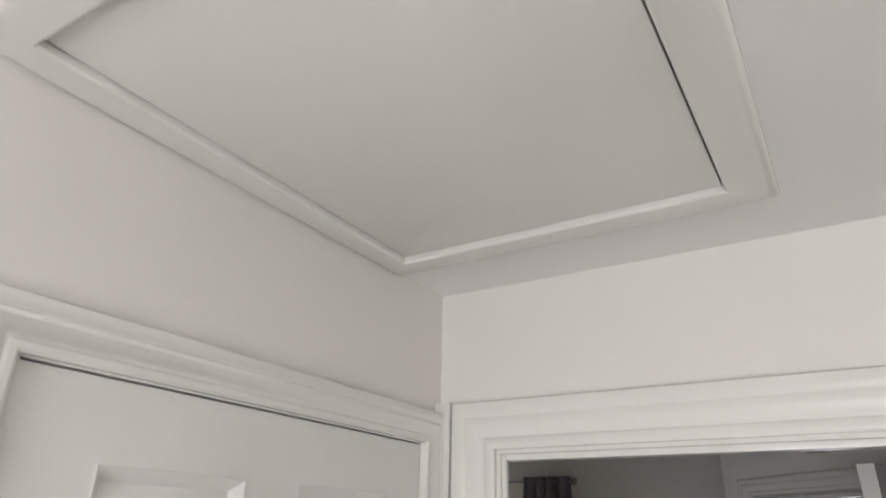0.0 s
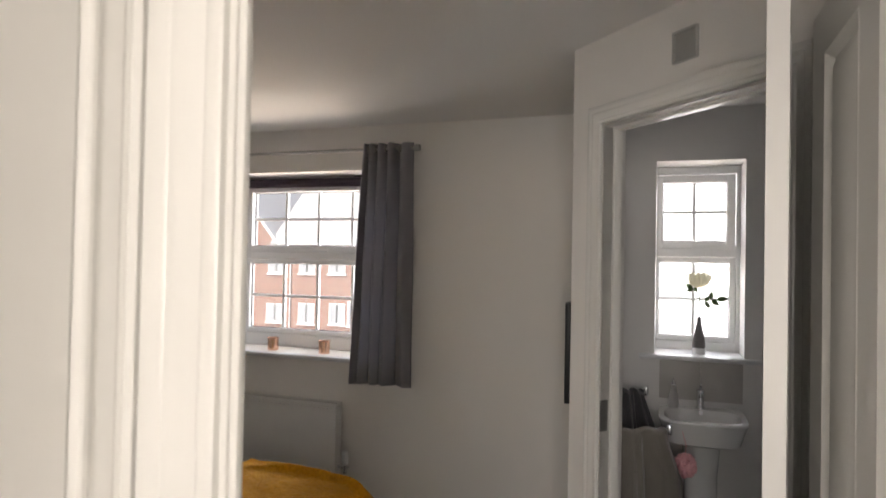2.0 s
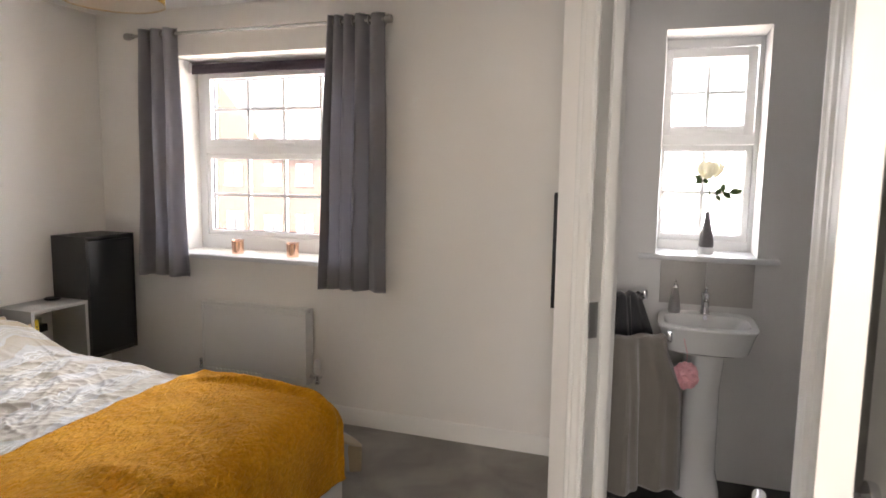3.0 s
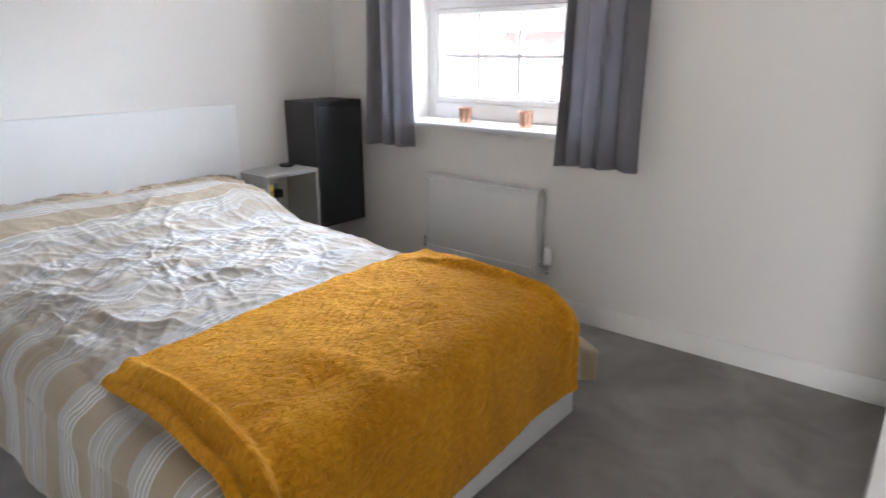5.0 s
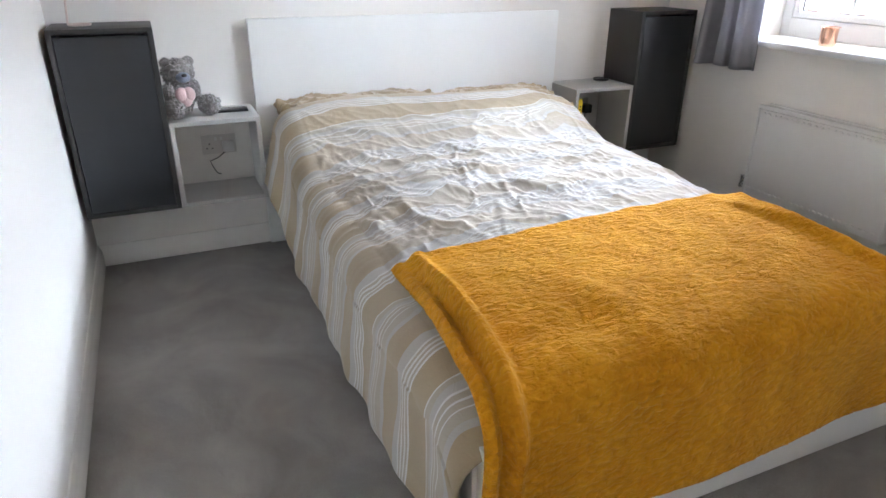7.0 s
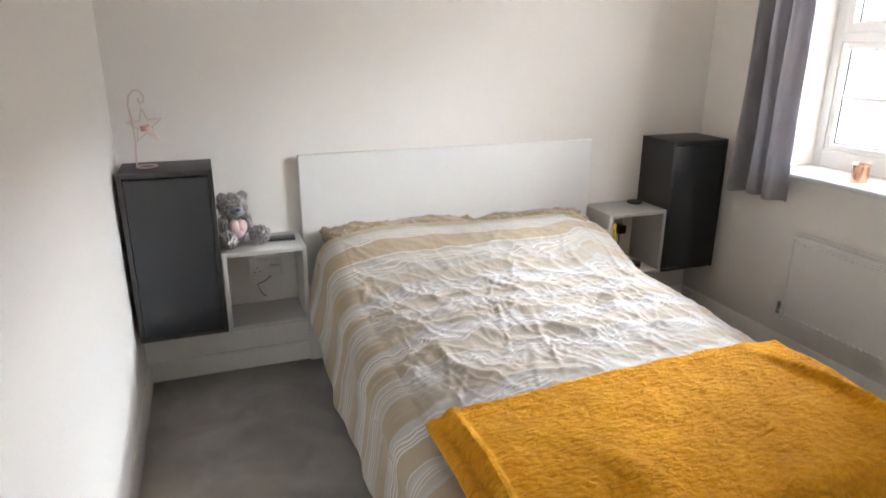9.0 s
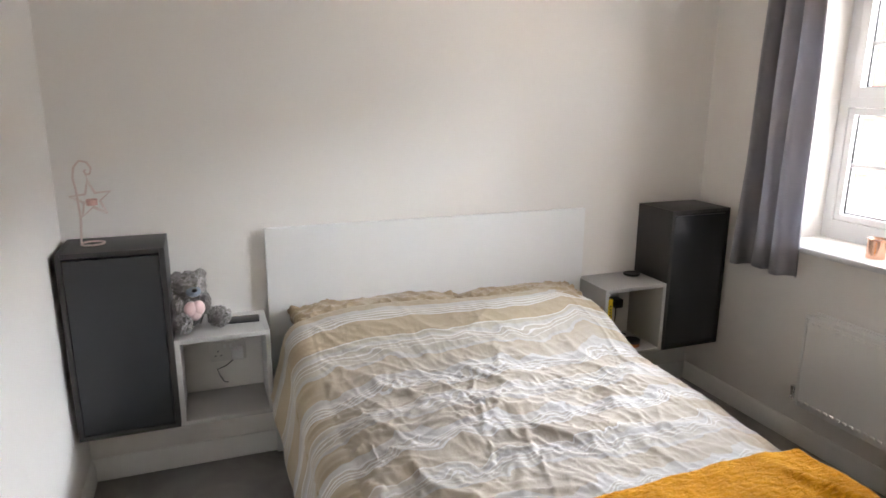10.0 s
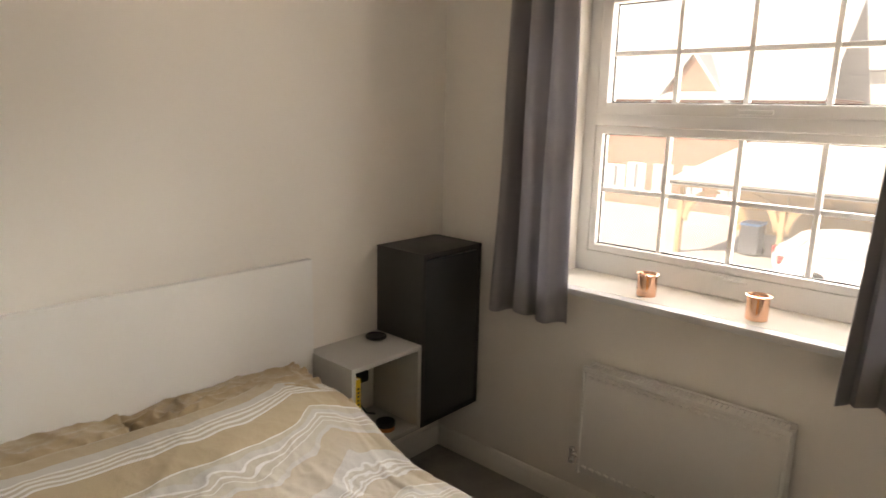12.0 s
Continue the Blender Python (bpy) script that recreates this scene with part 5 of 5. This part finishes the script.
for layer in range(5):
    cnt = 4 + layer * 2
    for k in range(cnt):
        a = 2 * math.pi * k / cnt + layer * 0.7 + rnd.uniform(-0.15, 0.15)
        open_ = radians(14 + layer * 15)
        size = 0.014 + layer * 0.0085
        rr2 = []
        for i in range(6):
            u = i / 5
            rows3 = []
            for q in range(-3, 4):
                w = q / 3
                th2 = a + w * 1.25 * math.pi / cnt * math.sin(math.pi * min(1, 0.25 + 0.6 * u))
                phi = radians(165) + (open_ - radians(165)) * u * (1 - 0.10 * w * w)
                rad2 = size * (1 + 0.035 * layer * u ** 3) * (1 + 0.05 * math.sin(5 * w + a * 3) * u)
                z = rad2 * math.cos(phi)
                rad2 *= math.sin(phi)
                rows3.append(fb2.verts.new((0.006 + rad2 * math.cos(th2), rad2 * math.sin(th2), 0.392 + z)))
            rr2.append(rows3)
        for p1, p2 in zip(rr2, rr2[1:]):
            for q in range(6):
                fb2.faces.new((p1[q], p1[q + 1], p2[q + 1], p2[q]))
flower = part("flower_head", fb2, PETAL, vs2)
flower.matrix_local = Matrix.Translation((-0.012, 0, 0.402)) @ Matrix.Scale(1.18, 4) @ Matrix.Translation((0, 0, -0.392))

# towel rails on the partition
WXB = PX + 0.1
for y, z, reach, swing, tw, lab in ((3.58, 0.795, 0.315, 33, TOWEL, "grey towel hanging folded over the chrome towel rail"), (3.92, 0.905, 0.19, 35, DARK_TOWEL, "dark grey hand towel hanging over the chrome towel rail"), (3.55, 0.85, 0.20, -72, None, "")):
    tr = thing("towel_rail", "polished chrome swing-arm towel rail on the bathroom wall", "towel rail", (WXB, y, z), swing, group="towel rails in the bathroom")
    t = bmesh.new()
    lathe(t, [(0.001, 0), (0.022, 0), (0.022, 0.006), (0.010, 0.012), (0.010, 0.02), (0.001, 0.02)], (0, 0, 0), 20, axis=Matrix.Rotation(radians(-swing), 3, "Z") @ Matrix.Rotation(radians(90), 3, "Y"))
    part("wall_plate", t, CHROME, tr)
    t = bmesh.new()
    tube(t, [(0.01, 0, 0), (reach, 0, 0)], 0.008, 14)
    lathe(t, [(0.001, -0.014), (0.011, -0.014), (0.012, -0.010), (0.012, 0.022), (0.010, 0.027), (0.001, 0.028)], (reach, 0, 0), 18)
    part("arm", t, CHROME, tr)
    if tw is None:
        continue
    x0, x1 = (0.055, reach - 0.03)
    drop = 0.62 if tw is TOWEL else 0.34

    def tf(i, j, x0=x0, x1=x1, drop=drop, y=y):
        u, v = i / 70, j / 28
        s2 = (u * 2 - 1) * drop
        x = x0 + (x1 - x0) * v + 0.012 * math.sin(3 * s2 + 9 * v) * abs(s2) - 0.02 * abs(s2) * (0.5 - v)
        x += 0.10 * v * v * min(1.0, abs(s2) / 0.22)
        r = 0.016
        wave = (0.026 * math.sin(v * 13 + 1) + 0.012 * math.sin(v * 27 + 2 * s2)) * min(1, 0.15 + abs(s2) / 0.2)
        if abs(s2) < r * 1.57:
            a = s2 / r
            return (x, r * math.sin(a) + wave * 0.3, r * math.cos(a) + 0.005 * math.sin(v * 13))
        sg = 1 if s2 > 0 else -1
        return (x, sg * (r + 0.012 * (abs(s2) - r) + 0.004) + wave, -(abs(s2) - r * 1.57) - 0.035 * max(0.0, v - 0.75) ** 2 * 16)

    t = grid(bmesh.new(), tf, 70, 28)
    tob = solo("towel", t, tw, lab, "towel", (WXB, y, z), swing, "towels in the bathroom")
    md = tob.modifiers.new("thick", "SOLIDIFY")
    md.thickness, md.offset = 0.006, 1
t = bmesh.new()
blob(t, (0, 0, 0), (0.050, 0.050, 0.054), 0, 3, 0.16)
puff = thing("bath_puff", "pink net bath puff hanging on a loop from the rail end", "bath puff", (-0.150, 3.835, 0.628))
part("net_ball", t, PUFF, puff)
t = bmesh.new()
tube(t, [(0, 0, 0.03), (0.004, 0.002, 0.09), (-0.012, 0.0, 0.15)], 0.0015, 6)
part("cord", t, PUFF, puff)

# ---- outdoors ----
GZ = -2.7
structure("ground", B(-150, 150, -60, 260, GZ - 0.1, GZ), PAVING)


def far_window(parent, x, y, z, w, h, cols=2):
    f = bmesh.new()
    for a in ((x - w / 2, x - w / 2 + 0.07, z, z + h), (x + w / 2 - 0.07, x + w / 2, z, z + h), (x - w / 2 + 0.07, x + w / 2 - 0.07, z, z + 0.07), (x - w / 2 + 0.07, x + w / 2 - 0.07, z + h - 0.07, z + h)):
        box(f, a[0], a[1], y - 0.04, y + 0.06, a[2], a[3])
    for k in range(1, cols):
        xm = x - w / 2 + w * k / cols
        box(f, xm - 0.04, xm + 0.04, y - 0.03, y + 0.06, z + 0.07, z + h - 0.07)
    box(f, x - w / 2 - 0.06, x + w / 2 + 0.06, y - 0.09, y + 0.0, z - 0.09, z - 0.002)
    wn = part("window", f, UPVC, parent)
    part("pane", B(x - w / 2 + 0.07, x + w / 2 - 0.07, y - 0.03, y - 0.01, z + 0.07, z + h - 0.07), SKY_TONED_GLASS, wn)


def gable(bm, x0, x1, y, z0, z1, d):
    a = [bm.verts.new(p) for p in ((x0, y, z0), (x1, y, z0), ((x0 + x1) / 2, y, z1))]
    b = [bm.verts.new((v.co.x, y + d, v.co.z)) for v in a]
    bm.faces.new(a)
    bm.faces.new(b)
    for i in range(3):
        bm.faces.new((a[i], a[(i + 1) % 3], b[(i + 1) % 3], b[i]))
    return bm


def slab(bm, p, q, t=0.12):
    """A roof plane between two parallel edges p and q, each a pair of points."""
    vs = [bm.verts.new(v) for v in (p[0], p[1], q[1], q[0])] + [bm.verts.new(Vector(v) - Vector((0, 0, t))) for v in (p[0], p[1], q[1], q[0])]
    for f in ((0, 1, 2, 3), (4, 5, 6, 7), (0, 1, 5, 4), (1, 2, 6, 5), (2, 3, 7, 6), (3, 0, 4, 7)):
        bm.faces.new([vs[i] for i in f])
    return bm


te = thing("terrace", "orange brick two-storey terrace with white windows and a slate roof", "house", (0, 0, 0))
wb = bmesh.new()
FY = 31.0
openings = [(-22.95, 0.62, 1.1, 1.15), (-20.42, 0.66, 1.05, 1.1), (-18.5, 0.68, 1.0, 1.1), (-16.7, 0.7, 1.0, 1.1), (-14.6, 0.7, 1.0, 1.1), (-12.4, 0.7, 1.0, 1.1), (-10.4, 0.7, 1.0, 1.1),
            (-22.9, -1.95, 1.1, 1.1), (-20.45, -2.0, 1.1, 1.0), (-18.5, -2.0, 1.0, 1.1), (-16.65, -1.95, 0.95, 1.1), (-15.6, -2.0, 0.9, 1.3), (-14.3, -2.0, 0.9, 1.3), (-12.9, -2.0, 0.9, 1.3), (-11.3, -2.0, 0.9, 1.3)]
box(wb, -30, -8.2, FY + 0.06, FY + 8, GZ, 2.35)
gable(wb, -28.6, -20.4, FY + 0.05, 2.35, 7.2, 0.25)
gable(wb, -14.9, -11.7, FY - 0.1, 2.0, 4.15, 0.3)
part("wall", wb, BRICK, te)
for x, z, w, h in openings:
    far_window(te, x, FY + 0.05, z, w, h)
rb2 = bmesh.new()
slab(rb2, ((-20.6, FY - 0.35, 2.3), (-8.0, FY - 0.35, 2.3)), ((-20.6, FY + 4.2, 6.6), (-8.0, FY + 4.2, 6.6)))
slab(rb2, ((-20.6, FY + 8.4, 2.3), (-8.0, FY + 8.4, 2.3)), ((-20.6, FY + 4.2, 6.6), (-8.0, FY + 4.2, 6.6)))
slab(rb2, ((-24.5, FY - 0.2, 7.35), (-24.5, FY + 8.2, 7.35)), ((-20.1, FY - 0.2, 2.2), (-20.1, FY + 8.2, 2.2)))
slab(rb2, ((-24.5, FY - 0.2, 7.35), (-24.5, FY + 8.2, 7.35)), ((-28.9, FY - 0.2, 2.2), (-28.9, FY + 8.2, 2.2)))
slab(rb2, ((-13.3, FY - 0.3, 4.3), (-13.3, FY + 3, 4.3)), ((-11.5, FY - 0.3, 1.95), (-11.5, FY + 3, 1.95)), 0.08)
slab(rb2, ((-13.3, FY - 0.3, 4.3), (-13.3, FY + 3, 4.3)), ((-15.1, FY - 0.3, 1.95), (-15.1, FY + 3, 1.95)), 0.08)
part("roof", rb2, SLATE, te)
vb2 = bmesh.new()
slab(vb2, ((-24.5, FY - 0.24, 7.38), (-24.5, FY - 0.19, 7.38)), ((-20.1, FY - 0.24, 2.23), (-20.1, FY - 0.19, 2.23)), 0.22)
part("verge_board", vb2, UPVC, te)
vb2 = bmesh.new()
slab(vb2, ((-24.5, FY - 0.24, 7.38), (-24.5, FY - 0.19, 7.38)), ((-28.9, FY - 0.24, 2.23), (-28.9, FY - 0.19, 2.23)), 0.22)
part("verge_board", vb2, UPVC, te)
vb2 = bmesh.new()
slab(vb2, ((-13.3, FY - 0.34, 4.32), (-13.3, FY - 0.29, 4.32)), ((-11.5, FY - 0.34, 1.97), (-11.5, FY - 0.29, 1.97)), 0.18)
part("verge_board", vb2, UPVC, te)
vb2 = bmesh.new()
slab(vb2, ((-13.3, FY - 0.34, 4.32), (-13.3, FY - 0.29, 4.32)), ((-15.1, FY - 0.34, 1.97), (-15.1, FY - 0.29, 1.97)), 0.18)
part("verge_board", vb2, UPVC, te)

gt = bmesh.new()
tube(gt, [(-20.1, FY - 0.4, 2.25), (-8.0, FY - 0.4, 2.25)], 0.06, 8)
tube(gt, [(-19.5, FY - 0.02, 2.2), (-19.5, FY - 0.02, GZ)], 0.04, 8)
part("gutter", gt, UPVC, te)

h2 = thing("house", "pale rendered house with a low tiled roof beyond the carport", "house", (0, 0, 0))
wb5 = B(-11.4, 14, 41, 49, GZ, 3.95)
gb5 = [wb5.verts.new(p) for p in ((-11.4, 41, 3.95), (-11.4, 49, 3.95), (-11.4, 45, 6.9))]
wb5.faces.new(gb5)
part("wall", wb5, RENDER, h2)
rb3 = bmesh.new()
slab(rb3, ((-11.8, 40.6, 3.9), (14.4, 40.6, 3.9)), ((-11.8, 45, 7.0), (14.4, 45, 7.0)))
slab(rb3, ((-11.8, 49.4, 3.9), (14.4, 49.4, 3.9)), ((-11.8, 45, 7.0), (14.4, 45, 7.0)))
part("roof", rb3, PALE_TILE, h2)
gt = bmesh.new()
tube(gt, [(-11.8, 40.5, 3.95), (14.4, 40.5, 3.95)], 0.07, 8)
part("gutter", gt, UPVC, h2)
for x in (-6.5, -3.5, -0.5, 3.0, 6.5):
    far_window(h2, x, 40.98, 0.8, 1.1, 1.15)

cp = thing("carport", "timber carport with curved braces and a pale tiled roof", "carport", (0, 0, 0))
CFY = 22.0
fr2 = bmesh.new()
for x in (-9.7, -6.75, -3.8, -0.85, 2.1):
    pb2 = bmesh.new()
    box(pb2, x - 0.08, x + 0.08, CFY, CFY + 0.16, GZ, -0.62, 0.01)
    part("post", pb2, TIMBER, cp)
    for s2 in (-1, 1):
        if (x < -9 and s2 < 0) or (x > 2 and s2 > 0):
            continue
        bb = bmesh.new()
        prev = None
        for k in range(9):
            a = math.pi / 2 * k / 8
            o = (x + s2 * (0.08 + 0.95 * (1 - math.cos(a))), -0.62 - 0.95 * (1 - math.sin(a)))
            i2 = (x + s2 * (0.08 + 0.13 + 0.95 * (1 - math.cos(a))), -0.62 - 0.13 - 0.95 * (1 - math.sin(a)))
            cur = [bb.verts.new((o[0], CFY + 0.03, o[1])), bb.verts.new((i2[0], CFY + 0.03, i2[1])), bb.verts.new((i2[0], CFY + 0.13, i2[1])), bb.verts.new((o[0], CFY + 0.13, o[1]))]
            if prev:
                for q in range(4):
                    bb.faces.new((prev[q], prev[(q + 1) % 4], cur[(q + 1) % 4], cur[q]))
            else:
                bb.faces.new(cur)
            prev = cur
        bb.faces.new(prev)
        part("brace", bb, TIMBER, cp)
part("beam", B(-9.9, 2.3, CFY - 0.02, CFY + 0.18, -0.62, -0.42, 0.01), TIMBER, cp)
part("back_wall", B(-9.8, 2.2, CFY + 5.6, CFY + 5.75, GZ, -0.45), TIMBER, cp)
rb4 = bmesh.new()
slab(rb4, ((-10.1, CFY - 0.35, -0.42), (2.5, CFY - 0.35, -0.42)), ((-7.4, CFY + 2.9, 1.45), (2.5, CFY + 2.9, 1.45)))
slab(rb4, ((-10.1, CFY + 6.1, -0.42), (2.5, CFY + 6.1, -0.42)), ((-7.4, CFY + 2.9, 1.45), (2.5, CFY + 2.9, 1.45)))
tri = [rb4.verts.new(p) for p in ((-10.1, CFY - 0.35, -0.415), (-10.1, CFY + 6.1, -0.415), (-7.4, CFY + 2.9, 1.455))]
rb4.faces.new(tri)
part("roof", rb4, PALE_TILE, cp)
gt = bmesh.new()
tube(gt, [(-10.1, CFY - 0.4, -0.45), (2.5, CFY - 0.4, -0.45)], 0.055, 8)
part("gutter", gt, ANTHRACITE, cp)


def car(x, y, turn, label):
    c = thing("car", label, "car", (x, y, GZ), turn)
    side = [(-2.0, 0.35), (-2.05, 0.7), (-1.95, 0.95), (-1.75, 1.0), (-1.35, 1.40), (-0.6, 1.50), (0.3, 1.46), (0.95, 1.02), (1.75, 0.88), (2.02, 0.65), (2.05, 0.35), (1.75, 0.22), (-1.75, 0.22)]
    b = bmesh.new()
    ra, rb5 = [], []
    for px2, pz in side:
        w = 0.88 - (0.16 * max(0, pz - 0.95) / 0.5)
        ra.append(b.verts.new((px2, -w, pz)))
        rb5.append(b.verts.new((px2, w, pz)))
    n = len(side)
    for i in range(n):
        b.faces.new((ra[i], ra[(i + 1) % n], rb5[(i + 1) % n], rb5[i]))
    b.faces.new(ra)
    b.faces.new(rb5)
    bmesh.ops.bevel(b, geom=b.edges[:], offset=0.05, segments=2, affect="EDGES")
    part("body", b, CAR_PAINT, c)
    for s2 in (-1, 1):
        g = bmesh.new()
        pts4 = [(-1.35, 1.02), (-1.18, 1.33), (-0.55, 1.41), (0.22, 1.38), (0.72, 1.04)]
        a2 = [g.verts.new((px2, s2 * (0.90 - 0.16 * max(0, pz - 0.95) / 0.5), pz)) for px2, pz in pts4]
        b2 = [g.verts.new((v.co.x, v.co.y - s2 * 0.03, v.co.z)) for v in a2]
        g.faces.new(a2)
        g.faces.new(b2)
        for i in range(5):
            g.faces.new((a2[i], a2[(i + 1) % 5], b2[(i + 1) % 5], b2[i]))
        part("side_window", g, SKY_TONED_GLASS, c)
        for wx2 in (-1.25, 1.3):
            wt = bmesh.new()
            lathe(wt, [(0.18, -0.10), (0.30, -0.10), (0.32, -0.07), (0.32, 0.07), (0.30, 0.10), (0.18, 0.10)], (wx2, s2 * 0.80, 0.32), 28, axis=Matrix.Rotation(radians(90), 3, "X"))
            wh = part("wheel", wt, TYRE, c)
            wt = bmesh.new()
            lathe(wt, [(0.001, -0.105), (0.19, -0.105), (0.19, 0.105), (0.001, 0.105)], (wx2, s2 * 0.80, 0.32), 24, axis=Matrix.Rotation(radians(90), 3, "X"))
            part("rim", wt, STEEL, wh)
        part("tail_lamp", B(-2.06, -1.90, s2 * 0.74 - 0.13, s2 * 0.74 + 0.13, 0.74, 0.92, 0.03), TAIL, c)
    g = bmesh.new()
    slab(g, ((-1.42, -0.62, 1.385), (-1.42, 0.62, 1.385)), ((-1.78, -0.72, 1.02), (-1.78, 0.72, 1.02)), 0.02)
    part("rear_window", g, SKY_TONED_GLASS, c)
    return c


car(-4.35, 20.6, 20, "white hatchback parked in front of the timber carport")
bn = thing("wheelie_bin", "blue-lidded wheelie bin standing in the carport", "bin", (-7.9, 23.4, GZ))
part("bin_body", B(-0.28, 0.28, -0.33, 0.33, 0.06, 0.95, 0.03), BIN_GREY, bn)
part("bin_lid", B(-0.30, 0.30, -0.36, 0.36, 0.952, 1.04, 0.03), BLUE, bn)
for s2 in (-1, 1):
    t = bmesh.new()
    lathe(t, [(0.001, -0.03), (0.10, -0.03), (0.10, 0.03), (0.001, 0.03)], (s2 * 0.26, 0.30, 0.10), 18, axis=Matrix.Rotation(radians(90), 3, "Y"))
    part("wheel", t, TYRE, bn)
